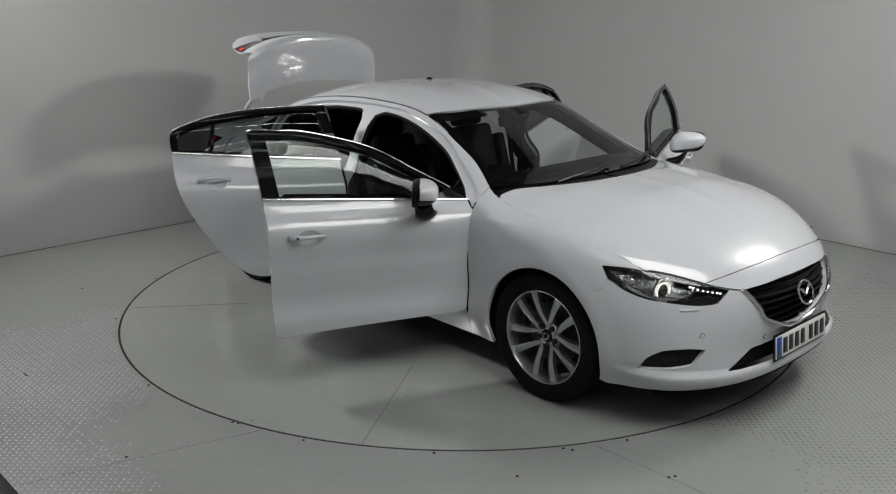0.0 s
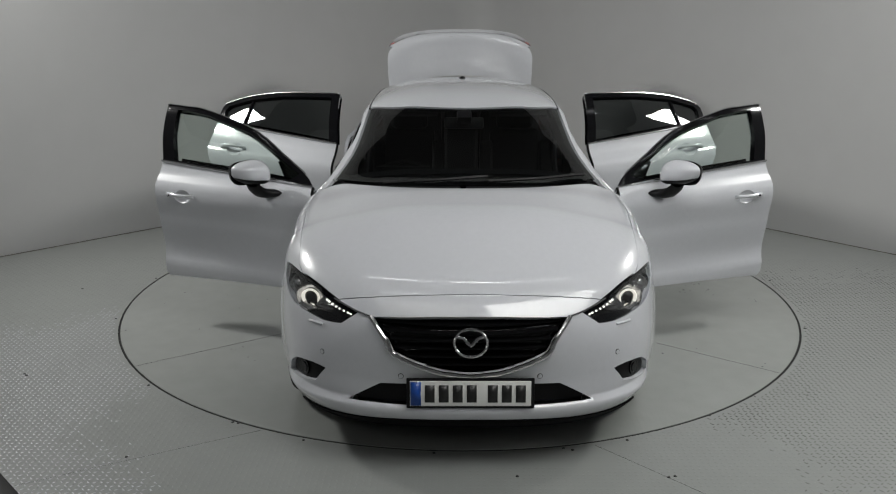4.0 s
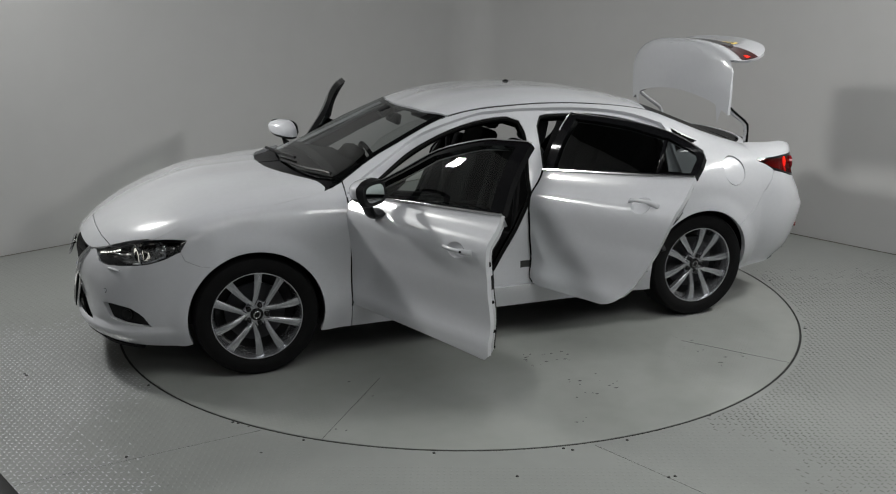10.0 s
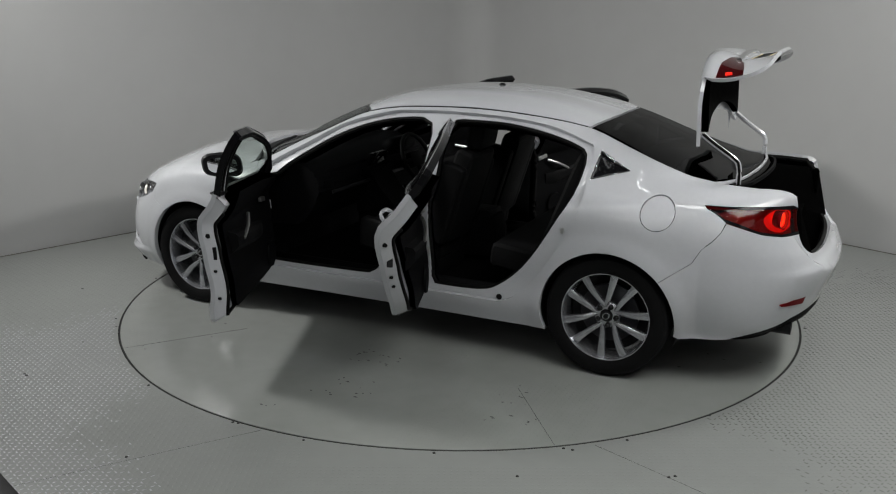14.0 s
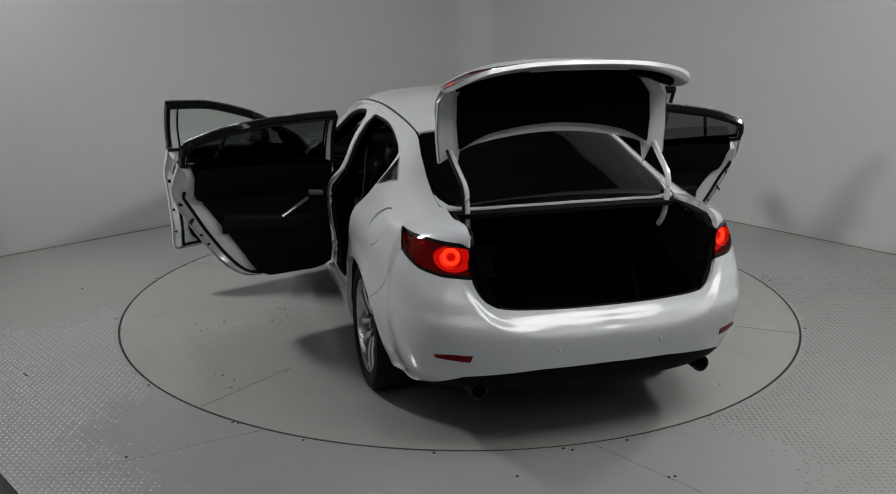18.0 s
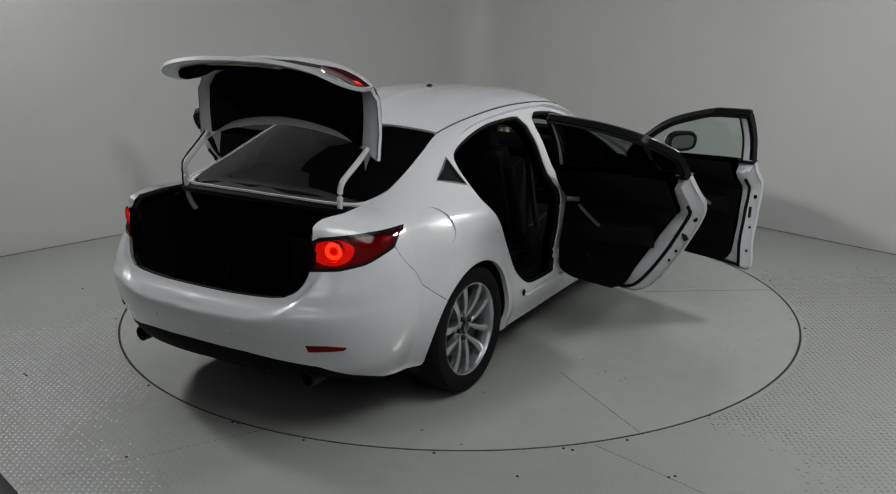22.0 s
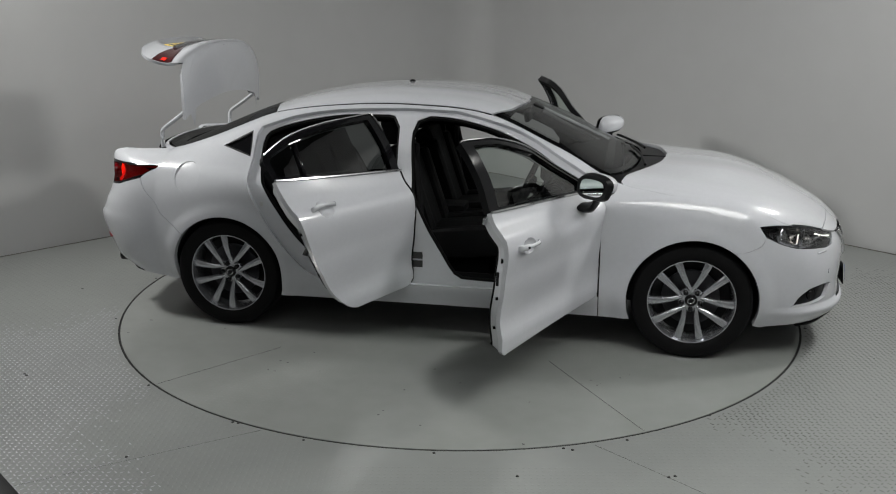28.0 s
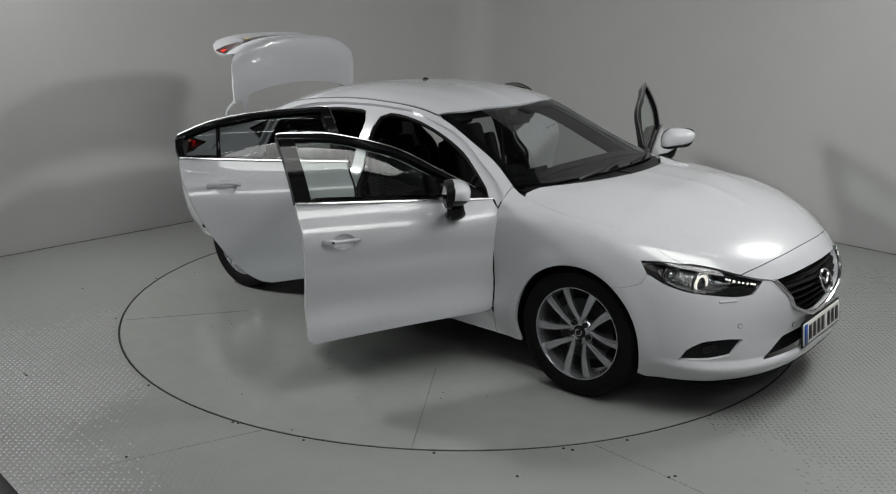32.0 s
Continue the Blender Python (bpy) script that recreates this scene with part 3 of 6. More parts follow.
def build_strip_lights():
    """Fluorescent battens under the ceiling above the camera, seen only as reflections."""
    base = tagged(new("strip_light"), "dark fluorescent strip light hung under the ceiling", "light", group="strip lights under the ceiling")
    bm = bmesh.new()
    box(bm, (1.5, .07, .05), (0, 0, .05), (0, 0, 0), .01)
    part("housing", bm, DARKFIT, base, smooth=False)
    bm = bmesh.new()
    rod(bm, (-.72, 0, .018), (.72, 0, .018), .010, seg=8)
    part("tube", bm, TUBE, base, "glowing tube")
    rows = [(x, y) for y in [-1.3 - k for k in range(7)] for x in (-1.3, .4, 2.1, 3.8)]
    base.matrix_local = pose(*rows[0], 4.87)
    for x, y in rows[1:]:
        copy_thing(base, pose(x, y, 4.87))


build_strip_lights()

# ------------------------------------------------------------ the car
car = tagged(new("saloon_car"), "pearl white four-door saloon car with doors and boot open", "car")

ARCH_F, ARCH_R, ARCH = (1.415, 0.345), (-1.415, 0.345), 0.368
LAMP_UP = [(s_at(1.75, .795), .795), (s_at(1.853, .797), .797), (s_at(2.01, .772), .772), (s_y(.60, .733), .733), (s_y(.49, .697), .697)]
LAMP_LOW = [(s_y(.565, .645), .645), (s_y(.641, .640), .640), (s_at(2.067, .652), .652), (s_at(1.967, .667), .667), (s_at(1.86, .702), .702), (s_at(1.785, .745), .745)]
LAMP = smooth_line(LAMP_UP, 0.03) + smooth_line(LAMP_LOW, 0.03)
HOOD_FRONT = smooth_line([(2.222, 0), (2.212, .206), (2.178, .43), (2.135, .58)], .03)
LAMP_TOP = [(q[0], q[1]) for q in on_side(smooth_line(LAMP_UP, .02))[0]][::-1]
LAMP_HOOD = [q for q in LAMP_TOP if q[1] > .585 and q[0] > 1.93]
HOOD_SIDE = [(1.93, float(np.interp(-1.93, [-q[0] for q in LAMP_TOP], [q[1] for q in LAMP_TOP]))), (1.86, .793), (1.73, .806), (1.44, .826), (1.28, .836), (1.11, .819), (1.0, .787)]
HOOD_BACK = [(1.0, .787), (.988, .755), (1.015, .68), (1.115, .5), (1.222, .28), (1.262, 0)]
GRILLE = [(0, .712), (s_y(.15, .709), .709), (s_y(.43, .69), .69), (s_y(.36, .60), .60), (s_y(.335, .55), .55), (s_y(.226, .50), .50), (s_y(.12, .465), .465), (0, .450)]
INTAKE = [(0, .41), (s_y(.25, .41), .41), (s_y(.39, .405), .405), (s_y(.535, .318), .318), (0, .316)]
FOG = smooth_line([(s_y(.64, .434), .434), (s_at(2.155, .444), .444), (s_at(2.06, .430), .430), (s_at(2.0, .385), .385)], .03) + smooth_line([(s_at(1.965, .328), .328), (s_at(2.10, .342), .342), (s_at(2.17, .362), .362)], .03)
TAIL = [(s_at(-1.88, .992), .992), (s_y(.75, 1.0, False), 1.0), (s_y(.63, 1.0, False), 1.0), (s_y(.602, .985, False), .985), (s_y(.592, .845, False), .845),
        (s_y(.71, .848, False), .848), (s_at(-2.17, .866), .866), (s_at(-2.0, .92), .92)]
EDGE = [(-2.3, .60), (-2.0, .612), (-1.76, .612), (-1.4, .575), (-1.17, .542), (-.8, .555), (-.3, .57), (.2, .597), (.5, .63), (.7, .668), (.885, .745)]
UNION_FRONT = [(.880, .975), (.888, .87), (.884, .6), (.874, .42), (.852, .350)]
UNION_BACK = [(-.78, .344), (-.876, .38), (-1.0, .495), (-1.118, .665), (-1.197, .805), (-1.238, .902), (-1.254, .986), (-1.252, 1.068), (-1.258, 1.138), (-1.256, 1.20), (-1.235, 1.240)]
UNION_TOP = [(-1.235, 1.240), (-1.01, 1.312), (-.73, 1.352), (-.371, 1.368), (-.1, 1.363), (.06, 1.348), (.37, 1.262), (.63, 1.125), (.80, 1.032), (.880, .975)]
UNION = sz(smooth_line(UNION_FRONT) + smooth_line(UNION_BACK) + smooth_line(UNION_TOP)[1:-1])
HOLE_F = sz(smooth_line([(.79, .385), (.845, .44), (.858, .7), (.852, .93), (.78, .965), (.735, 1.010), (.60, 1.106), (.45, 1.194), (.24, 1.278), (.025, 1.329), (-.17, 1.343), (-.24, 1.315),
                         (-.262, 1.25), (-.25, 1.07), (-.215, .89), (-.11, .644), (0, .455), (.06, .402), (.16, .388)], 0.04, True))
HOLE_R = sz(smooth_line([(-.37, .388), (-.345, .43), (-.335, .9), (-.345, 1.28), (-.385, 1.338), (-.5, 1.345), (-.73, 1.337), (-.95, 1.302), (-1.14, 1.250), (-1.212, 1.20), (-1.212, 1.09), (-1.17, .949),
                         (-1.058, .742), (-.925, .556), (-.785, .438), (-.66, .393)], 0.04, True))
QUARTER = sz([(-1.468, 1.122), (-1.38, 1.166), (-1.290, 1.213), (-1.277, 1.14), (-1.268, 1.070), (-1.36, 1.095)])
FUEL = (-1.66, .94, .088)


def arch_line(c, a0, a1, r=ARCH, n=26):
    return sz(circle(c[0], c[1], r, a0, a1, n))


def mirror_pair(fn):
    for m in (1, -1):
        fn(m)


def flare(P):
    """The raised crest round the wheel arches."""
    r = np.minimum(np.hypot(P[:, 0] - ARCH_F[0], P[:, 2] - ARCH_F[1]), np.hypot(P[:, 0] - ARCH_R[0], P[:, 2] - ARCH_R[1]))
    return .006 * (1 + np.cos(np.pi * np.clip(np.abs(r - ARCH - .01) / .10, 0, 1))) + crease(P)


def crease(P):
    """The folded lines of the flank: front shoulder, rear haunch and sill."""
    x, z = P[:, 0], P[:, 2]
    fold = z - np.interp(x, [-.25, .1, .5, .9, 1.2, 1.5, 1.78], [.79, .81, .845, .885, .905, .885, .815])
    out = np.interp(x, [-.25, .1, .6, .9, 1.3, 1.7, 1.8], [0, .003, .009, .015, .018, .010, 0]) * np.where(fold > 0, np.exp(-np.abs(fold) / .035), np.exp(-np.abs(fold) / .07))
    fold = z - np.interp(x, [-2.0, -1.6, -1.2, -.8, -.3], [1.0, .985, .955, .925, .90])
    out += np.interp(x, [-2.05, -1.8, -1.4, -1.1, -.7, -.3], [0, .008, .013, .010, .004, 0]) * np.where(fold > 0, np.exp(-np.abs(fold) / .035), np.exp(-np.abs(fold) / .08))
    fold = z - np.interp(x, [-1.0, .9], [.415, .395])
    return out + np.interp(x, [-1.1, -.8, .85, 1.0], [0, .007, .007, 0]) * np.exp(-np.abs(fold) / .03)


def build_shell():
    # front bumper, from one front wheel arch to the other
    bumper = [(0, .262), (s_y(.3, .258), .258), (s_y(.6, .238), .238), (s_at(2.0, .218), .218), (s_at(1.80, .205), .205)] + arch_line(ARCH_F, -20, 55)
    bumper += [(s_at(1.70, .658), .658), (s_at(1.772, .690), .690), (s_at(1.79, .735), .735)] + smooth_line(LAMP_LOW, 0.03)[::-1][1:] + [q for q in smooth_line(LAMP_UP, 0.02)[::-1] if on_side([q])[0][0][1] < .575]
    bumper += top_edge(HOOD_FRONT[::-1]) + GRILLE + INTAKE
    def lip(P):
        z = P[:, 2]
        step = np.clip((.326 - z) / .024, 0, 1)
        step = step * step * (3 - 2 * step)
        blade = (1 - step) * -.008 * np.clip((.45 - z) / .124, 0, 1) + step * .022 * np.clip(1 - (.302 - z) / .2, 0, 1)
        return blade * np.clip((P[:, 0] - 1.82) * 4, 0, 1) + flare(P)
    fb = panel("front_bumper", "side", bumper, PAINT, car, holes=[FOG], both_sides=True, step=0.014, flange=0.03, lift=lip)
    panel("lip_spoiler", "side", [(0, .182), (s_y(.3, .182), .182), (s_y(.6, .19), .19), (s_at(2.0, .205), .205), (s_at(2.0, .216), .216), (s_y(.6, .236), .236), (s_y(.3, .256), .256), (0, .260)], PLASTIC, fb, both_sides=True, step=0.03, flange=0.03, inset=-0.020)
    hood = [(x - .003, y) for x, y in HOOD_FRONT] + [(x - .004, y - .004) for x, y in LAMP_HOOD] + smooth_line(HOOD_SIDE, .04) + smooth_line(HOOD_BACK, .04)[1:]
    full = hood + [(x, -y) for x, y in hood[::-1][1:-1]]
    def crest(P):
        line = np.interp(P[:, 0], [1.0, 1.4, 1.8, 2.1], [.66, .655, .62, .56])
        return .003 * np.exp(-np.abs(np.abs(P[:, 1]) - line) / .08) * np.clip((P[:, 0] - 1.1) / .2, 0, 1) * np.clip((1.95 - P[:, 0]) / .35, 0, 1)
    panel("bonnet", "top", full, PAINT, car, flange=0.02, step=0.03, lift=lambda P: crest(P) + crease(P) * np.clip((1.5 - P[:, 0]) / .3, 0, 1))
    # front wings
    wing = [(L0 + XF - .8925, .215)] + [(L0 + XF - .8925, z) for z in (.4, .6, .8, .93)] + top_edge([(.8925, .752), (.95, .772)])
    wing += top_edge([(x, y + .0012) for x, y in smooth_line(HOOD_SIDE, .04)[::-1] if x < 1.915])
    wing += [q for q in smooth_line(LAMP_UP, .02)[::-1] if q[0] > s_at(1.93, .785) + .004] + smooth_line(LAMP_LOW, .03)[-1:] + [(s_at(1.789, .736), .736), (s_at(1.771, .6915), .6915), (s_at(1.70, .6595), .6595)] + arch_line(ARCH_F, 55.2, 200) + [(s_at(1.035, .215), .215)]
    # dark strip added at the wing's rear edge for the shade in the door gap
    for m in (1, -1):
        P, N = on_side([(L0 + XF - .887, z) for z in np.linspace(.345, .955, 22)])
        P = P + (crease(P) - .001)[:, None] * N
        bm = bmesh.new()
        tube(bm, [tuple(q * (1, m, 1)) for q in P], .004, 6)
        part("wing_seal", bm, RUBBER, car, "dark strip for the shaded gap behind the front wing")
    mirror_pair(lambda m: panel("front_wing", "side", wing, PAINT, car, m=m, flange=0.02, step=.022, lift=flare))
    # side frames with sill, pillars and rear quarter
    ring = arch_line(ARCH_R, -20, 139)
    frame_out = [(L0 + XF - .888, .215)] + [(s_at(x, .215), .215) for x in (.4, 0, -.5, -1.0)] + [(s_at(-1.07, .219), .219)] + ring
    frame_out += [(s_at(-1.853, .703), .703), (s_at(-1.98, .87), .87), (s_at(-1.998, .92), .92), TAIL[0], TAIL[1], TAIL[2], TAIL[3]]
    frame_out += top_edge(smooth_line(EDGE, .04)) + [(L0 + XF - .888, .93)]
    def side(m):
        body = panel("side_frame", "side", frame_out, PAINT, car, holes=[UNION, QUARTER, circle_s(FUEL)], m=m, flange=0.026, step=.025, lift=flare)
        panel("door_jamb", "side", grow(UNION, 0.006), PAINT, body, holes=[HOLE_F, HOLE_R], m=m, inset=0.024, flange=0.016, label="white painted door jamb and sill step")
        panel("fuel_flap", "side", circle_s((FUEL[0], FUEL[1], FUEL[2] - 0.003)), PAINT, body, m=m, flange=0.02, step=.02, lift=lambda P: -.05 * (P[:, 2] - FUEL[1])) if m > 0 else panel("quarter_patch", "side", circle_s((FUEL[0], FUEL[1], FUEL[2] + 0.001)), PAINT, body, m=m, flange=0.0)
        panel("quarter_glass", "side", grow(QUARTER, -0.006), GLOSSBLACK, body, m=m, inset=0.008, flange=0.004)
        panel("quarter_trim", "side", grow(QUARTER, 0.001), CHROME, body, holes=[grow(QUARTER, -0.008)], m=m, inset=-0.002, flange=0.012, step=0.02, label="chrome window surround")
        for nm, hole in (("front_seal", HOLE_F), ("rear_seal", HOLE_R)):
            P, N = on_side(hole)
            bm = bmesh.new()
            tube(bm, [(p[0], m * p[1], p[2]) for p in P - 0.044 * N], 0.016, 6, True)
            part("door_seal", bm, RUBBER, body, "black rubber seal")
        # dark trim on the inner side of the pillars
        panel("pillar_trim", "side", grow(UNION, 0.0), PLASTIC, body, holes=[grow(HOLE_F, 0.012), grow(HOLE_R, 0.012)], m=m, inset=0.115, flange=-0.07)
        # linings that hide the bare metal of roof rail and rear pillar
        rail = [q for q in EDGE if -1.25 < q[0] < .9]
        strip = sz(smooth_line(UNION_TOP)) + top_edge([(x, y + .012) for x, y in smooth_line(rail, .05)][::-1])
        panel("rail_lining", "side", strip, PLASTIC, body, m=m, inset=0.022, flange=0.0)
        strip = sz([(-1.27, 1.02), (-1.268, 1.22), (-1.25, 1.24)]) + top_edge([(x, y + .012) for x, y in smooth_line([q for q in EDGE if -2.05 < q[0] < -1.15], .05)][::-1]) + [(s_at(-1.95, .97), .97)]
        panel("rear_pillar_lining", "side", strip, PLASTIC, body, holes=[grow(QUARTER, .003)], m=m, inset=0.03, flange=0.0)
        bm = bmesh.new()
        for x, z in ((-.79, .365),):
            P, N = on_side([(s_at(x, z), z)])
            p, nn = P[0] - .022 * N[0], N[0]
            rod(bm, (p[0], m * p[1], p[2]), tuple((p + .006 * nn) * (1, m, 1)), .018, .015, 14)
        part("grommet", bm, RUBBER, body, "round black rubber plug")
        for z in ((.47, .52) if m < 0 else (.47,)):
            bm = bmesh.new()
            P, N = on_side([(s_at(-.20, z), z)])
            p = P[0] - .022 * N[0]
            box(bm, (.075, .003, .042), (p[0], m * p[1], p[2]), (0, 0, 0))
            part("information_label", bm, STICKER, body, "small dark printed label", smooth=False)
        P, N = on_side([(s_at(-.22, .68), .68), (s_at(-1.16, .80), .80)])
        for p in P - .028 * N:
            bm = bmesh.new()
            box(bm, (.022, .02, .03), (p[0], m * p[1], p[2]), (0, 0, 0), .005)
            part("door_striker", bm, SATIN, body)
    mirror_pair(side)
    # roof
    xs = [x for x, y in EDGE if -1.2 < x < .25]
    roof_side = smooth_line([(-1.18, .532), (-.8, .547), (-.3, .562), (.205, .588)], .05)
    roof = roof_side + smooth_line([(.205, .588), (.30, .45), (.345, .25), (.36, 0), (.345, -.25), (.30, -.45), (.205, -.588)], .05)[1:-1] + [(x, -y) for x, y in roof_side[::-1]]
    roof += smooth_line([(-1.18, -.532), (-1.235, -.3), (-1.25, 0), (-1.235, .3), (-1.18, .532)], .05)[1:-1]
    r = panel("roof", "top", roof, PAINT, car, flange=0.02, step=0.06)
    panel("headliner", "top", [(x * .97, y * .95) for x, y in roof], HEADLINER, r, inset=0.035, flange=0.0, step=0.1, label="dark grey fabric headliner")
    for m in (1, -1):
        bm = bmesh.new()
        P, N = on_top([(x, m * (y + .005)) for x, y in smooth_line([(-1.17, .534), (-.8, .549), (-.3, .564), (.205, .590)], .05)])
        tube(bm, P - .004 * N, .0065, 6)
        part("roof_trim", bm, BLACK, r, "black roof ditch strip")
    # windscreen with its cowl
    glass = smooth_line([(.37, 0), (.355, .25), (.31, .45), (.215, .583)], .05) + smooth_line([(.215, .583), (.5, .617), (.7, .655), (.90, .735)], .05)[1:] + smooth_line([(.90, .735), (1.0, .60), (1.07, .35), (1.10, 0)], .05)[1:]
    full = glass + [(x, -y) for x, y in glass[::-1][1:-1]]
    ws = panel("windscreen", "top", full, SCREEN, car, inset=0.006, flange=0.006, step=0.07)
    inner = [(x * .9 + .065, y * .945) for x, y in full]
    panel("screen_band", "top", full, GLOSSBLACK, ws, holes=[inner], inset=0.009, flange=0.0, step=0.05, label="black printed band round the windscreen")
    cowl = smooth_line([(.895, .74), (1.0, .61), (1.08, .35), (1.11, 0)], .05) + [(x - .004, y) for x, y in smooth_line(HOOD_BACK, .04)[::-1]] + [(.94, .765)]
    full = cowl + [(x, -y) for x, y in cowl[::-1] if y > 1e-6]
    panel("cowl", "top", full, BLACK, ws, inset=0.02, flange=0.01, step=0.05, label="black plastic scuttle panel")
    for y0, y1, x0, x1 in ((-.45, .12, 1.12, 1.03), (.12, .66, 1.12, .93)):
        bm = bmesh.new()
        P, N = on_top(smooth_line([(x0, y0), ((x0 + x1) / 2 + .02, (y0 + y1) / 2), (x1, y1)], .06))
        tube(bm, P + .012 * N, .009, 6)
        part("wiper", bm, BLACK, ws)
    # rear window
    rg = smooth_line([(-1.262, 0), (-1.247, .3), (-1.192, .527)], .05) + smooth_line([(-1.192, .527), (-1.4, .560), (-1.74, .597), (-1.87, .56)], .05)[1:] + smooth_line([(-1.87, .56), (-1.99, .42), (-2.035, .2), (-2.045, 0)], .05)[1:]
    full = rg + [(x, -y) for x, y in rg[::-1][1:-1]]
    back = panel("rear_window", "top", full, DARKGLASS, car, inset=0.006, flange=0.006, step=0.07)
    a = smooth_line([(-1.75, .606), (-1.885, .570), (-2.0, .43), (-2.043, .2), (-2.053, 0)], .05)
    b = smooth_line([(-2.067, 0), (-2.057, .2), (-2.014, .44), (-1.92, .594), (-1.80, .611)], .05)
    full = a + [(x, -y) for x, y in a[::-1][1:]] + [(x, -y) for x, y in b[::-1]] + b[1:]
    panel("rear_deck", "top", full, PAINT, car, inset=0.004, flange=0.010, step=0.03, label="white strip below the rear window")
    panel("deck_lining", "top", [(x - .05, y * .99) for x, y in full], PLASTIC, car, inset=0.022, flange=0.02, step=0.04, label="black trim strip at the head of the boot")
    # rear bumper
    rb = [(S_END, .455), (s_y(.3, .450, False), .450), (s_y(.63, .405, False), .405), (s_at(-2.2, .335), .335), (s_at(-2.05, .285), .285), (s_at(-1.80, .262), .262)] + arch_line(ARCH_R, 191, 139.5, n=10)
    rb += [(s_at(-1.855, .701), .701), (s_at(-1.982, .868), .868), (s_at(-2.002, .915), .915)] + [TAIL[6], TAIL[5], TAIL[4]]
    rb += smooth_line([(s_y(.595, .84, False), .84), (s_y(.57, .78, False), .78), (s_y(.50, .728, False), .728), (s_y(.3, .715, False), .715), (S_END, .712)], .03)
    def shelf(P):
        y, z = np.abs(P[:, 1]), P[:, 2]
        ridge = np.interp(y, [0, .35, .48, .56, .61, .66], [.640, .646, .668, .72, .80, .88])
        upper = .020 * np.clip((ridge - z) / .022, 0, 1) * np.clip((.86 - y) / .15, 0, 1) * np.clip((.87 - z) / .12, 0, 1) * np.clip((z - .42) / .2, 0, 1)
        lower = .016 * np.clip(np.where(z > .655, (.685 - z) / .03, 1 - (.655 - z) / .22), 0, 1) * np.clip((.84 - y) / .2, .15, 1)
        return (upper + lower) * np.clip((-1.95 - P[:, 0]) * 4, 0, 1) + flare(P)
    bump = panel("rear_bumper", "side", rb, PAINT, car, both_sides=True, step=0.015, flange=0.03, lift=shelf)
    val = [(S_END, .453), (s_y(.3, .448, False), .448), (s_y(.63, .403, False), .403), (s_at(-2.2, .333), .333), (s_at(-2.05, .283), .283), (s_y(.62, .285, False), .285), (s_y(.3, .31, False), .31), (S_END, .315)]
    panel("rear_valance", "side", val, PLASTIC, bump, both_sides=True, inset=0.004, step=0.04, flange=0.03, label="black plastic lower valance")
    for m in (1, -1):
        refl = [(s_y(.60, .524, False), .524), (s_y(.68, .521, False), .521), (s_y(.745, .504, False), .504), (s_y(.735, .494, False), .494), (s_y(.61, .490, False), .490)]
        panel("rear_reflector", "side", refl, REFLECTRED, bump, m=m, inset=-0.017, step=0.012, flange=0.014, label="red reflector")
        bm = bmesh.new()
        lathe(bm, [(.040, -.10), (.040, .03), (.034, .03), (.032, -.10)], 24)
        ex = part("exhaust_pipe", bm, BLACK, bump, "round exhaust tailpipe")
        ex.matrix_local = pose(-2.31, m * .56, .325, 0, 0, 90)


def circle_s(c, n=28):
    return sz(circle(c[0], c[1], c[2], 0, 360, n)[:-1])


def grow(poly, d):
    """An outline moved outwards by d."""
    P = np.array(poly)
    area = 0.5 * np.sum(P[:, 0] * np.roll(P[:, 1], -1) - np.roll(P[:, 0], -1) * P[:, 1])
    t = np.roll(P, -1, 0) - np.roll(P, 1, 0)
    n = np.stack([t[:, 1], -t[:, 0]], 1) * np.sign(area)
    n /= np.maximum(np.linalg.norm(n, axis=1), 1e-9)[:, None]
    return [tuple(p) for p in P + d * n]


build_shell()


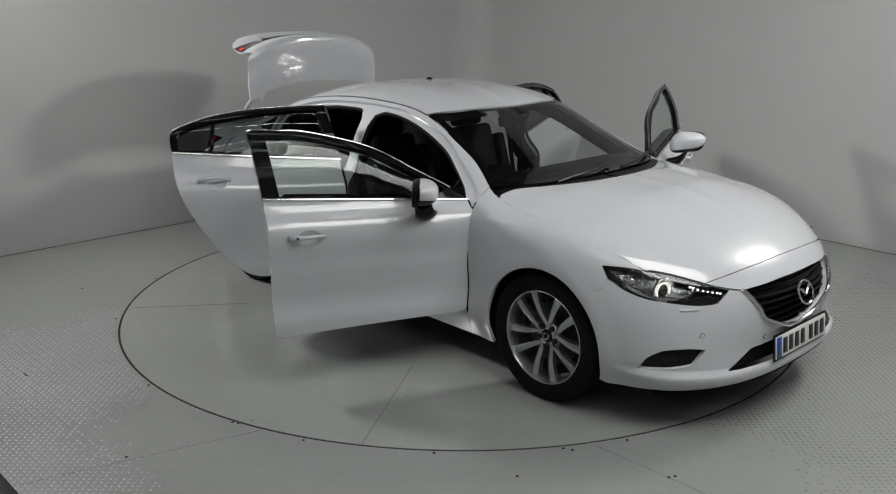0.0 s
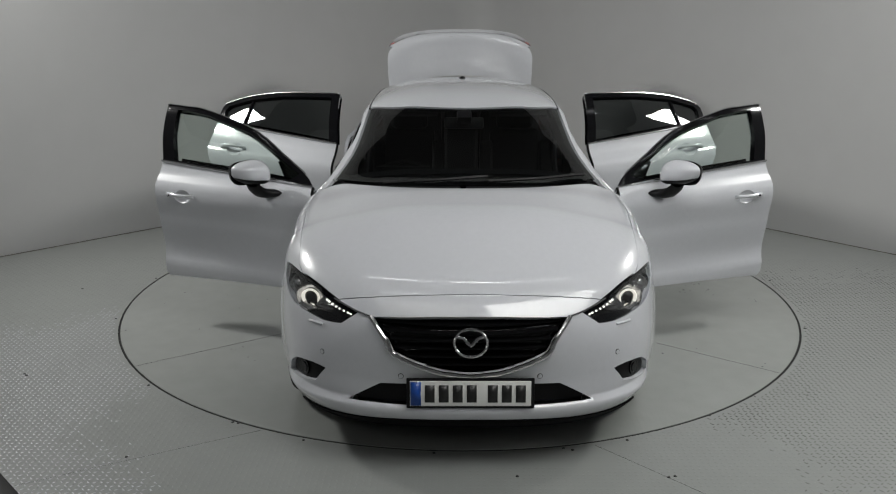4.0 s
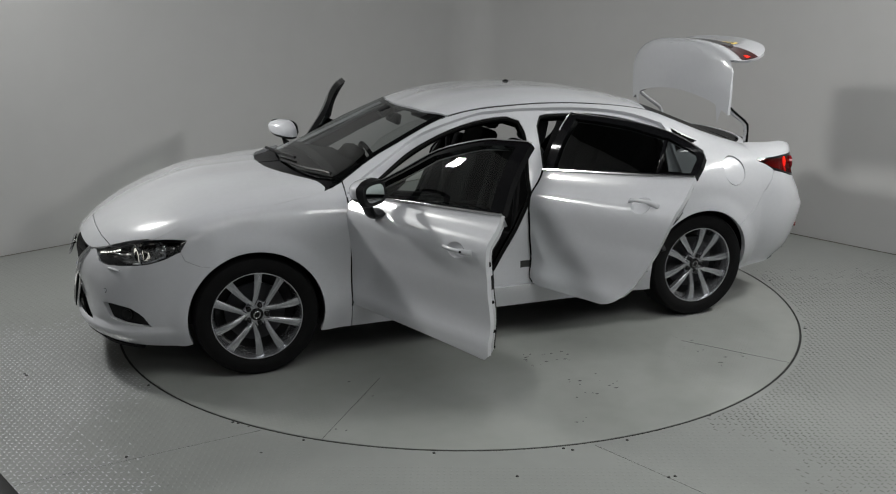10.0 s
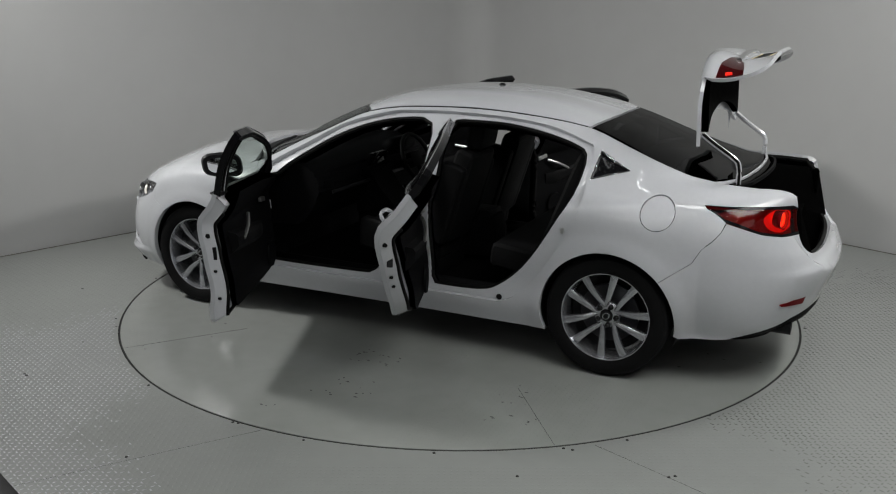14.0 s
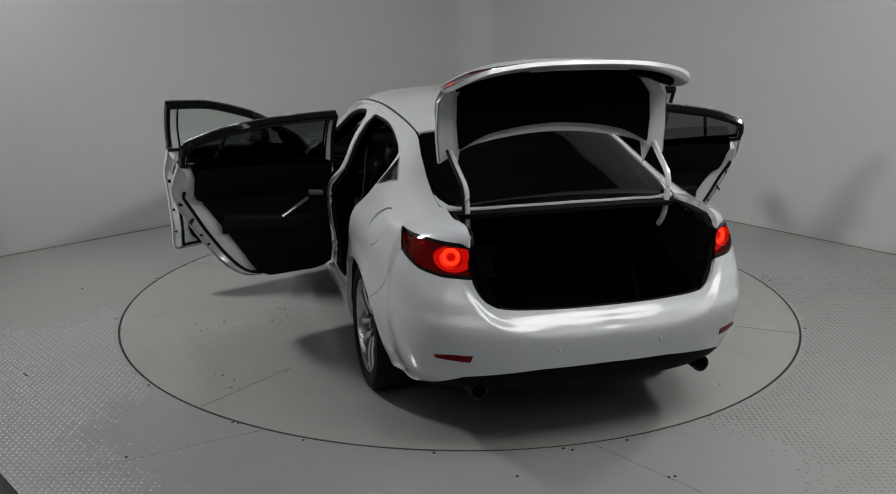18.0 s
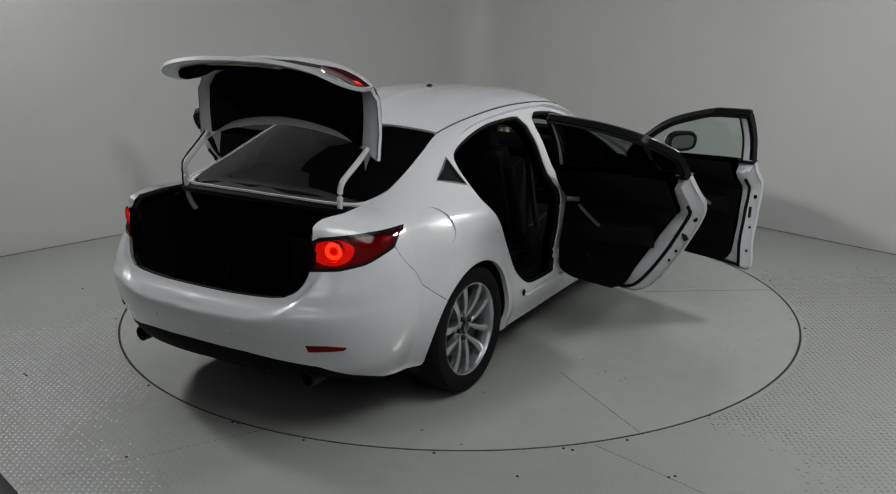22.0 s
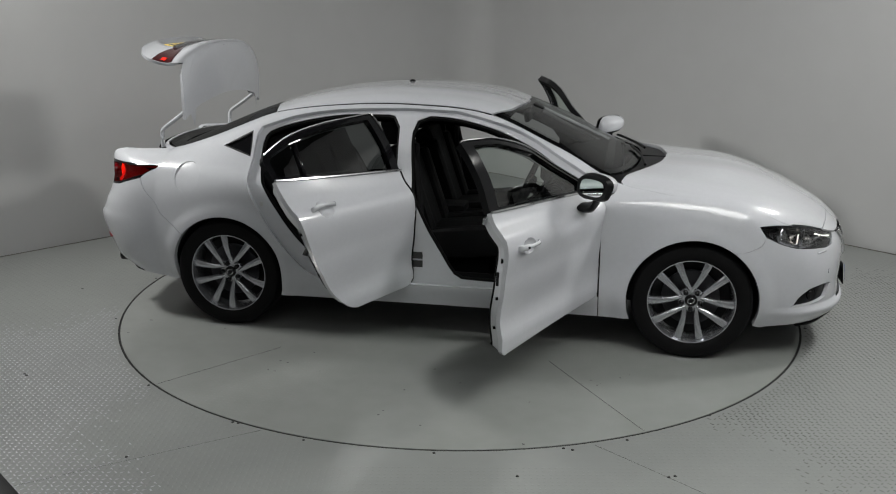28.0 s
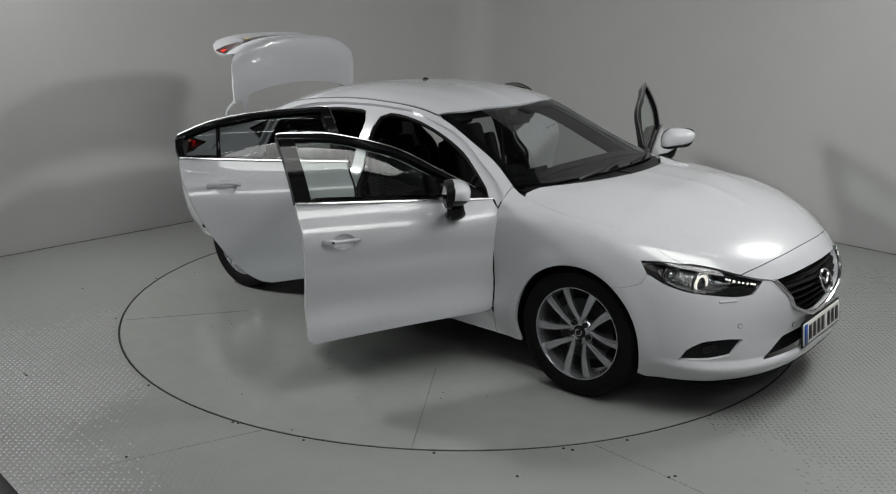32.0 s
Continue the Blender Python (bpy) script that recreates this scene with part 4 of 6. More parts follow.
# ------------------------------------------------------------ front end
def build_front():
    grille = panel("grille", "side", GRILLE[:1] + smooth_line(GRILLE, .03)[1:], GLOSSBLACK, car, both_sides=True, inset=0.055, flange=0.0, step=0.03, label="black slatted radiator grille")
    for z in (.49, .53, .57, .61, .65, .69):
        half = float(np.interp(z, [.45, .465, .50, .55, .60, .69], [.03, .12, .22, .325, .35, .42]))
        P, N = on_side([(s_y(abs(y), z), z) for y in np.linspace(0, half, 9)])
        pts = [(p[0], -p[1], p[2]) for p in (P - .035 * N)[::-1][:-1]] + [tuple(p) for p in P - .035 * N]
        bm = bmesh.new()
        rows = []
        for p in pts:
            rows.append([bm.verts.new((p[0] + dx, p[1], p[2] + dz)) for dx, dz in ((0, .008), (.014, .003), (.014, -.003), (-.02, -.012), (-.02, .006))])
        for a, b in zip(rows, rows[1:]):
            for k in range(5):
                bm.faces.new((a[k], a[(k + 1) % 5], b[(k + 1) % 5], b[k]))
        part("slat", bm, PLASTIC, grille)
    low = smooth_line([GRILLE[2], GRILLE[3], GRILLE[4], GRILLE[5], GRILLE[6], GRILLE[7]], .03)
    P, N = on_side(low)
    P = P + .004 * N
    bm = bmesh.new()
    tube(bm, [(p[0], p[1], p[2]) for p in P] + [(p[0], -p[1], p[2]) for p in P[::-1][1:]], .011, 8)
    part("grille_surround", bm, CHROME, grille, "chrome strip round the grille")
    for m in (1, -1):
        bm = bmesh.new()
        P, N = on_side(smooth_line([(s_y(.60, .733), .733), (s_y(.50, .703), .703), GRILLE[2]], .03))
        tube(bm, [tuple(q * (1, m, 1)) for q in P + .001 * N], .005, 6)
        part("lamp_link_strip", bm, CHROME, grille, "thin chrome strip from grille to lamp")
    bm = bmesh.new()
    tube(bm, [(2.352 - .0061 * math.sin(a) - .016 * math.sin(a), .070 * math.cos(a), .612 + .054 * math.sin(a)) for a in np.linspace(0, math.tau, 33)[:-1]], .006, 8, True)
    badge = part("badge", bm, CHROME, grille, "plain chrome oval badge")
    bm = bmesh.new()
    tube(bm, smooth_line([(2.335, -.062, .636), (2.345, -.03, .629), (2.352, 0, .600), (2.345, .03, .629), (2.335, .062, .636)], .02), .0075, 8)
    part("badge_bar", bm, CHROME, badge)
    panel("lower_intake", "side", INTAKE, BLACK, car, both_sides=True, inset=0.038, flange=0.0, step=0.05, label="black lower air intake")
    # number plate: only plain bars stand on it
    plate = new("number_plate")
    plate.parent = car
    tagged(plate, "white front number plate with blue band and dark bars")
    plate.matrix_local = pose(2.354, 0, .382, 0, -6, 0)
    bm = bmesh.new()
    box(bm, (.008, .52, .111), (0, 0, 0), (0, 0, 0), .003)
    part("plate_back", bm, PLATEWHITE, plate)
    bm = bmesh.new()
    box(bm, (.006, .55, .135), (-.006, 0, 0), (0, 0, 0), .004)
    part("plate_holder", bm, BLACK, plate)
    bm = bmesh.new()
    box(bm, (.002, .045, .105), (.0052, -.235, 0))
    part("plate_band", bm, PLATEBLUE, plate, "blue band")
    for k, y in enumerate((-.175, -.115, -.055, .005, .095, .155, .215)):
        bm = bmesh.new()
        box(bm, (.002, .042, .076), (.0052, y, 0))
        part("plate_bar", bm, PLATEINK, plate)
    for m in (1, -1):
        fog = panel("fog_recess", "side", grow(FOG, .004), BLACK, car, m=m, inset=0.026, flange=0.0, step=0.03, label="black fog lamp recess")
        P, N = on_side([(s_at(2.095, .392), .392)])
        p, n = P[0], N[0]
        bm = bmesh.new()
        a = p - .055 * n
        rod(bm, tuple(a * (1, m, 1)), tuple((p - .020 * n) * (1, m, 1)), .036, .036, 20)
        part("fog_lamp", bm, GLOSSBLACK, fog)
        bm = bmesh.new()
        rod(bm, tuple((p - .022 * n) * (1, m, 1)), tuple((p - .016 * n) * (1, m, 1)), .028, .022, 20)
        part("fog_lens", bm, GLOSSBLACK, fog)
        # head lamp
        lamp = panel("head_lamp", "side", LAMP, LAMPDARK, car, m=m, inset=0.06, flange=0.0, step=0.03, label="clear head lamp with round projector, switched on")
        panel("lamp_lens", "side", grow(LAMP, -.002), LENS, lamp, m=m, inset=0.001, flange=0.012, step=0.025)
        P, N = on_side([(s_at(2.02, .712), .712), (s_at(1.89, .745), .745)])
        for (p, n), r, glow in zip(zip(P, N), (.046, .034), (True, False)):
            ax = Vector((1, .25, -.05)).normalized() if glow else Vector((1, .5, 0)).normalized()
            c = Vector(p) - .035 * Vector(n)
            q = pose(0, 0, 0)
            bm = bmesh.new()
            lathe(bm, [(r * .92, 0), (r * .95, .008), (r * .84, .010), (r * .72, .004), (r * .66, -.02)], 32)
            ring = part("lamp_ring", bm, LAMPGLOW if glow else REFLECTOR, lamp, "bright ring of the head lamp" if glow else "")
            bm = bmesh.new()
            lathe(bm, [(r * .95, -.012), (r * 1.2, -.004), (r * 1.42, .014), (r * 1.45, .012), (r * 1.2, -.012)], 32)
            bowl = part("lamp_bowl", bm, REFLECTOR, lamp)
            bm = bmesh.new()
            lathe(bm, [(r * .62, -.02), (r * .66, .0), (r * .5, .012), (r * .25, .018), (.0005, .02)], 32)
            ball = part("lamp_projector", bm, GLOSSBLACK if glow else REFLECTOR, lamp)
            for ob in (ring, ball, bowl):
                d = Vector((ax.x, m * ax.y, ax.z))
                ob.matrix_local = Matrix.Translation((c.x, m * c.y, c.z)) @ d.to_track_quat("Y", "Z").to_matrix().to_4x4()
        bm = bmesh.new()
        P, N = on_side(smooth_line([(s_y(.555, .70), .70), (s_y(.62, .705), .705), (s_at(2.08, .70), .70)], .02))
        tube(bm, [tuple(q * (1, m, 1)) for q in P - .02 * N], .006, 8)
        part("lamp_strip", bm, REFLECTOR, lamp, "chrome strip in the lamp")
        back = smooth_line([(s_at(1.83, .765), .765), (s_at(1.93, .775), .775), (s_at(2.06, .745), .745), (s_y(.62, .71), .71), (s_at(2.10, .68), .68), (s_at(1.98, .685), .685), (s_at(1.88, .715), .715)], .02, True)
        panel("lamp_reflector", "side", back, REFLECTOR, lamp, m=m, inset=.052, flange=0.0, step=.02)
        P, N = on_side(smooth_line([(s_at(2.10, .724), .724), (s_y(.60, .706), .706), (s_y(.53, .690), .690)], .016))
        for q, n in zip(P, N):
            bm = bmesh.new()
            c = (q - .016 * n) * (1, m, 1)
            box(bm, (.010, .009, .008), c, (0, 0, 25 * m), .002, 1)
            part("lamp_diode", bm, LEDGLOW, lamp)
        mask = [(s_y(.52, .672), .672), (s_y(.60, .680), .680), (s_at(2.09, .676), .676), (s_at(2.05, .655), .655), (s_y(.641, .643), .643), (s_y(.57, .647), .647)]
        panel("lamp_mask", "side", mask, GLOSSBLACK, lamp, m=m, inset=.012, flange=.02, step=.02)
        brow = smooth_line(LAMP_UP, .03) + [(s, z - .014) for s, z in smooth_line(LAMP_UP, .03)[::-1]]
        panel("lamp_brow", "side", brow, GLOSSBLACK, lamp, m=m, inset=.006, flange=.02, step=.02)
        bm = bmesh.new()
        P, N = on_side(smooth_line([(s_y(.60, .668), .668), (s_at(2.1, .667), .667), (s_at(1.97, .685), .685), (s_at(1.87, .722), .722)], .02))
        tube(bm, [tuple(q * (1, m, 1)) for q in P - .03 * N], .012, 8)
        part("lamp_bezel", bm, REFLECTOR, lamp)
        bm = bmesh.new()
        P, N = on_side(smooth_line([(s_y(.65, .625), .625), (s_y(.72, .622), .622)], .02))
        tube(bm, [tuple(q * (1, m, 1)) for q in P + .001 * N], .006, 6)
        part("washer_cover", bm, PAINT, lamp)
    for y, z in ((.30, .445), (-.30, .445), (.655, .505), (-.655, .505)):
        P, N = on_side([(s_y(abs(y), z), z)])
        sensor("front_parking_sensor", P[0], N[0], 1 if y > 0 else -1)


def sensor(name, p, n, m):
    """A round body-coloured parking sensor with its thin dark ring."""
    bm = bmesh.new()
    rod(bm, tuple((p - .004 * n) * (1, m, 1)), tuple((p + .0012 * n) * (1, m, 1)), .0125, .0125, 16)
    ob = part(name, bm, BLACK, car, "dark ring of a parking sensor")
    bm = bmesh.new()
    rod(bm, tuple((p - .004 * n) * (1, m, 1)), tuple((p + .003 * n) * (1, m, 1)), .0105, .010, 16)
    part("sensor_face", bm, PAINT, ob, "white round sensor face")


build_front()


# ------------------------------------------------------------ tail lamps, boot and boot lid
def build_tail():
    for m in (1, -1):
        lamp = panel("tail_lamp", "side", grow(TAIL, -.002), REDLIT, car, m=m, inset=0.04, flange=-0.036, step=0.025, label="red wrap-round tail lamp, switched on")
        panel("tail_lens", "side", grow(TAIL, -.001), REDGLASS, lamp, m=m, inset=0.002, flange=0.012, step=0.02)
        panel("lamp_back", "side", grow(TAIL, .003), PLASTIC, lamp, m=m, inset=0.046, flange=-0.042, step=0.03)
        # emissive patch round the ring, its glow put into the material
        warm = smooth_line([(s_y(.60, .90, False), .90), (s_y(.605, .955, False), .955), (s_y(.68, .985, False), .985), (s_y(.745, .95, False), .95), (s_y(.74, .89, False), .89), (s_y(.67, .868, False), .868)], .02, True)
        panel("lamp_reflector", "side", warm, REDWARM, lamp, m=m, inset=0.037, flange=0.0, step=0.02)
        low = [TAIL[4], TAIL[5], TAIL[6], TAIL[7], TAIL[0], (s_at(-1.99, .938), .938), (s_at(-2.16, .882), .882), (s_y(.71, .862, False), .862), (s_y(.595, .862, False), .862)]
        brow = TAIL[:4] + [(s_y(.60, .978, False), .978), (s_y(.75, .989, False), .989), (s_at(-2.1, .984), .984)]
        panel("tail_lamp_brow", "side", brow, GLOSSBLACK, lamp, m=m, inset=0.0, flange=0.004, step=0.025)
        panel("tail_lamp_base", "side", low, GLOSSBLACK, lamp, m=m, inset=0.0, flange=0.004, step=0.025)
        P, N = on_side([(s_y(.682, .936, False), .936)])
        P = P - .034 * N
        p, n = Vector(P[0]), Vector(N[0])
        d = Vector((-1, m * .35, 0)).normalized()
        for nm, prof, mat in (("lamp_ring", [(.040, -.02), (.040, .004), (.037, .010), (.030, .012), (.023, .006), (.022, 0)], REDCORE), ("lamp_cup", [(.045, -.02), (.050, .026), (.048, .026), (.043, -.01)], REDLENS), ("lamp_core", [(.022, 0), (.015, .005), (.0005, .008)], REDGLOW)):
            bm = bmesh.new()
            lathe(bm, prof, 28)
            ob = part(nm, bm, mat, lamp, "glowing red ring" if mat is REDCORE else "")
            ob.matrix_local = Matrix.Translation((p.x + .004 * d.x, m * p.y + .004 * d.y, p.z)) @ d.to_track_quat("Y", "Z").to_matrix().to_4x4()
    for y, z in ((.24, .555), (-.24, .555), (.60, .60), (-.60, .60)):
        P, N = on_side([(s_y(abs(y), z, False), z)])
        sensor("rear_parking_sensor", P[0] + .021 * N[0], N[0], 1 if y > 0 else -1)
    # boot
    boot = new("boot_well")
    boot.parent = car
    bm = bmesh.new()
    x0, x1, w, z0, z1 = -1.30, -2.40, .56, .47, 1.05
    v = [bm.verts.new(q) for q in ((x0, -w, z0), (x1, -w + .08, z0), (x1, w - .08, z0), (x0, w, z0), (x0, -w, z1), (x1 + .08, -w - .03, z1 - .06), (x1 + .08, w + .03, z1 - .06), (x0, w, z1),
                                  (x1, -w + .08, .71), (x1, w - .08, .71))]
    for f in ((0, 1, 2, 3), (0, 3, 7, 4), (0, 4, 5, 8, 1), (3, 2, 9, 6, 7), (1, 8, 9, 2)):
        bm.faces.new([v[i] for i in f])
    part("boot_lining", bm, CARPET, boot, "black carpet boot lining", smooth=False)
    bm = bmesh.new()
    box(bm, (.7, 1.1, .012), (-1.64, 0, 1.06))
    part("parcel_shelf", bm, FABRIC, boot, smooth=False)
    bm = bmesh.new()
    rim = smooth_line([(s_y(.602, .985, False), .985), (s_y(.592, .85, False), .85), (s_y(.57, .78, False), .78), (s_y(.50, .728, False), .728), (s_y(.3, .715, False), .715), (S_END, .712)], .03)
    P, N = on_side(rim)
    P = P - .028 * N
    top, M = on_top([(-2.07, 0), (-2.06, .2), (-2.02, .44), (-1.97, .57), (-2.1, .59), (-2.25, .588)])
    loop = [tuple(q) for q in P] + [tuple(q * (1, -1, 1)) for q in P[::-1][1:]] + [tuple(q * (1, -1, 1)) for q in (top - .03 * M)[::-1]] + [tuple(q) for q in (top - .03 * M)[1:]]
    tube(bm, loop, .014, 6, True)
    part("boot_seal", bm, RUBBER, boot, "black rubber boot seal")
    for m in (1, -1):
        ledge = [(s_y(.60, .985, False), .985), (s_y(.59, .85, False), .85), (s_y(.50, .85, False), .85), (s_y(.50, .985, False), .985)]
        panel("boot_side_trim", "side", ledge, CARPET, boot, m=m, inset=.035, flange=0.0, step=.04)
    panel("boot_sill", "side", smooth_line([(s_y(.58, .80, False), .80), (s_y(.50, .728, False), .728), (s_y(.3, .715, False), .715), (S_END, .712)], .03) + smooth_line([(S_END, .63), (s_y(.3, .64, False), .64), (s_y(.58, .70, False), .70)], .03), BLACK, boot, both_sides=True, inset=.04, flange=0.0)
    # lid, built shut about its hinge and then swung up
    hinge = (-1.79, 0, 1.066)
    deck = smooth_line([(-2.09, 0), (-2.077, .2), (-2.035, .44), (-1.962, .594)], .05) + [(-2.1, .605), (-2.25, .600), (-2.33, .55), (-2.385, .42), (-2.405, .2), (-2.41, 0)]
    full = deck + [(x, -y) for x, y in deck[::-1][1:-1]]
    lid = panel("boot_lid", "top", full, PAINT, car, flange=0.02, step=.04, shift=hinge, label="white boot lid, raised upright")
    face = smooth_line([(S_END, 1.082), (s_y(.3, 1.08, False), 1.08), (s_y(.55, 1.06, False), 1.06), (s_y(.598, 1.01, False), 1.01)], .03) + smooth_line([(s_y(.588, .845, False), .845), (s_y(.565, .785, False), .785), (s_y(.495, .735, False), .735), (s_y(.3, .722, False), .722), (S_END, .719)], .03)
    def pocket(P):
        edge = np.minimum((.30 - np.abs(P[:, 1])) / .05, np.minimum((P[:, 2] - .745) / .03, (.895 - P[:, 2]) / .03))
        return -.026 * np.clip(edge, 0, 1)
    panel("lid_face", "side", face, PAINT, lid, both_sides=True, flange=.02, step=.025, shift=hinge, lift=pocket)
    panel("lid_lip", "side", smooth_line([(S_END, 1.075), (s_y(.3, 1.073, False), 1.073), (s_y(.55, 1.05, False), 1.05)], .03) + smooth_line([(s_y(.55, 1.083, False), 1.083), (s_y(.3, 1.097, False), 1.097), (S_END, 1.099)], .03), PAINT, lid, both_sides=True, flange=.0, step=.02, shift=hinge)
    inner = [(-2.41 + (x + 2.41) * .86, y * .83) for x, y in full]
    panel("lid_rim", "top", [(x, y * .99) for x, y in full], PAINT, lid, inset=.021, flange=0, step=.06, shift=hinge)
    panel("lid_lining", "top", inner, CARPET, lid, inset=.055, flange=-.035, step=.06, shift=hinge, label="black felt lid lining")
    panel("lid_face_rim", "side", face, PAINT, lid, both_sides=True, inset=.021, flange=0, step=.05, shift=hinge)
    low = smooth_line([(S_END, 1.06), (s_y(.3, 1.058, False), 1.058), (s_y(.53, 1.04, False), 1.04)], .03) + smooth_line([(s_y(.55, .93, False), .93), (s_y(.52, .85, False), .85), (s_y(.44, .80, False), .80), (s_y(.3, .788, False), .788), (S_END, .785)], .03)
    panel("lid_face_lining", "side", grow(low, .004), CARPET, lid, both_sides=True, inset=.04, flange=-.02, step=.05, shift=hinge)
    for m in (1, -1):
        t = [(s_y(.595, .985, False), .985), (s_y(.45, .982, False), .982), (s_y(.33, .955, False), .955), (s_y(.31, .925, False), .925), (s_y(.42, .875, False), .875), (s_y(.50, .86, False), .86), (s_y(.588, .852, False), .852)]
        lamp = panel("lid_lamp", "side", t, LIDRED, lid, m=m, inset=-.004, flange=.01, step=.02, shift=hinge, label="red lamp on the boot lid")
        g = [(s_y(.585, .94, False), .94), (s_y(.555, .945, False), .945), (s_y(.55, .91, False), .91), (s_y(.58, .905, False), .905)]
        panel("lid_lamp_glow", "side", g, REDGLOW, lamp, m=m, inset=-.006, flange=.0, step=.02, shift=hinge)
    bm = bmesh.new()
    P, N = on_side([(s_y(y, .905, False), .905) for y in (0, .2, .38)])
    pts = [P[2] * (1, -1, 1), P[1] * (1, -1, 1), P[0], P[1], P[2]]
    tube(bm, [tuple(q - np.array(hinge) + (-.006, 0, 0)) for q in pts], .014, 8)
    PL = float(on_side([(S_END - .002, .82)])[0][0][0])
    part("lid_chrome_bar", bm, CHROME, lid, "chrome bar above the plate")
    bm = bmesh.new()
    box(bm, (.006, .52, .111), (PL + .018 - hinge[0], 0, .82 - hinge[2]), (0, 8, 0), .002)
    part("rear_plate", bm, PLATEYELLOW, lid, "yellow rear number plate with dark bars")
    for y in (-.20, -.13, -.06, .02, .09, .16, .23):
        bm = bmesh.new()
        box(bm, (.002, .045, .072), (PL + .0145 - hinge[0], y - .015, .82 - hinge[2]), (0, 8, 0))
        part("plate_bar", bm, PLATEINK, lid)
    lid.matrix_local = pose(hinge[0], 0, hinge[2] + .022, 0, 92, 0)
    for m in (1, -1):
        arm = [(-1.96, m * .50, .93), (-1.992, m * .51, 1.0), (-1.997, m * .515, 1.13), (-1.988, m * .519, 1.175), (-1.955, m * .523, 1.205), (-1.87, m * .53, 1.262), (-1.80, m * .535, 1.315)]
        if m > 0:
            bm = bmesh.new()
            tube(bm, smooth_line([(x - .004, y + .018, z + .006) for x, y, z in arm], .03), .008, 6)
            part("wiring_sleeve", bm, RUBBER, boot, "black wiring sleeve along the hinge arm")
        bm = bmesh.new()
        tube(bm, smooth_line(arm, .02), .0145, 8)
        part("lid_hinge_arm", bm, PAINT, boot, "white painted gooseneck hinge arm")


build_tail()


# ------------------------------------------------------------ wheels
def build_wheel():
    """A wheel about the y axis, its outer face towards +y."""
    wheel = new("wheel")
    bm = bmesh.new()
    lathe(bm, [(.243, -.105), (.262, -.114), (.30, -.118), (.325, -.110), (.337, -.095), (.3405, -.06), (.342, 0), (.3405, .06), (.337, .095), (.325, .110), (.30, .117), (.268, .112),
               (.252, .104), (.243, .098)], 72)
    part("tyre", bm, TYRE, wheel, "black low-profile tyre")
    bm = bmesh.new()
    lathe(bm, [(.240, -.10), (.232, -.07), (.226, 0), (.231, .06), (.237, .085), (.240, .098), (.2425, .1035), (.247, .1045), (.249, .099), (.246, .094), (.243, .098)], 72)
    part("rim", bm, ALLOY, wheel, "silver alloy rim")
    bm = bmesh.new()
    lathe(bm, [(.0005, .0), (.155, .0), (.165, .006), (.165, -.01), (.0005, -.012)], 48)
    part("brake_disc", bm, DARKALLOY, wheel, "steel brake disc")
    bm = bmesh.new()
    lathe(bm, [(.218, -.01), (.16, -.03), (.0005, -.035)], 40)
    part("barrel", bm, BLACK, wheel, "dark inner wheel")
    bm = bmesh.new()
    lathe(bm, [(.074, .02), (.074, .05), (.066, .060), (.050, .064), (.036, .066), (.034, .060)], 40)
    part("hub", bm, ALLOY, wheel)
    bm = bmesh.new()
    lathe(bm, [(.034, .058), (.034, .070), (.030, .073), (.012, .075), (.0005, .0755)], 32)
    part("hub_cap", bm, GLOSSBLACK, wheel, "round dark hub cap with plain rings")
    bm = bmesh.new()
    tube(bm, [(.020 * math.cos(a), .0765, .016 * math.sin(a)) for a in np.linspace(0, math.tau, 21)[:-1]], .003, 6, True)
    part("hub_badge", bm, CHROME, wheel)
    # one spoke, bent sideways towards the rim
    for k in range(10):
        sgn = 1 if k % 2 else -1
        base = 72 * (k // 2) + 90
        bm = bmesh.new()
        rows = []
        for i in range(9):
            t = i / 8
            r = .050 + t * (.2425 - .050)
            ang = radians(base) + sgn * math.asin((.029 + .036 * t - .004 * math.sin(t * math.pi)) / r)
            w = .0120 + .0105 * t ** 1.4
            y = .066 + .012 * math.sin(t * math.pi) + .022 * t
            c, s = math.cos(ang), math.sin(ang)
            rows.append([bm.verts.new((r * c - dw * s, y + dy, r * s + dw * c)) for dw, dy in ((-w, -.007), (-w * .1 * sgn - w * .25, 0), (-w * .1 * sgn + w * .25, 0), (w, -.007), (w * .85, -.04), (-w * .85, -.04))])
        for a, b in zip(rows, rows[1:]):
            for j in range(6):
                bm.faces.new((a[j], a[(j + 1) % 6], b[(j + 1) % 6], b[j]))
        part("spoke", bm, ALLOY, wheel, angle=50)
    for k in range(5):
        a = radians(72 * k + 90)
        bm = bmesh.new()
        c = (.054 * math.cos(a), .0, .054 * math.sin(a))
        rod(bm, (c[0], .055, c[2]), (c[0], .078, c[2]), .0155, .0135, 8)
        part("wheel_nut", bm, GLOSSBLACK, wheel)
    return wheel


wheel = build_wheel()
WHEEL_AT = [(1.415, 1, 52), (1.415, -1, 36), (-1.415, 1, 47), (-1.415, -1, 21)]
for k, (x, m, spin) in enumerate(WHEEL_AT):
    place = pose(x, m * .787, .341, 0, 0, 0 if m > 0 else 180) @ pose(0, 0, 0, 0, spin, 0)
    if k == 0:
        wheel.parent = car
        wheel.matrix_local = place
    else:
        copy = copy_thing(wheel, place)
        copy.parent = car

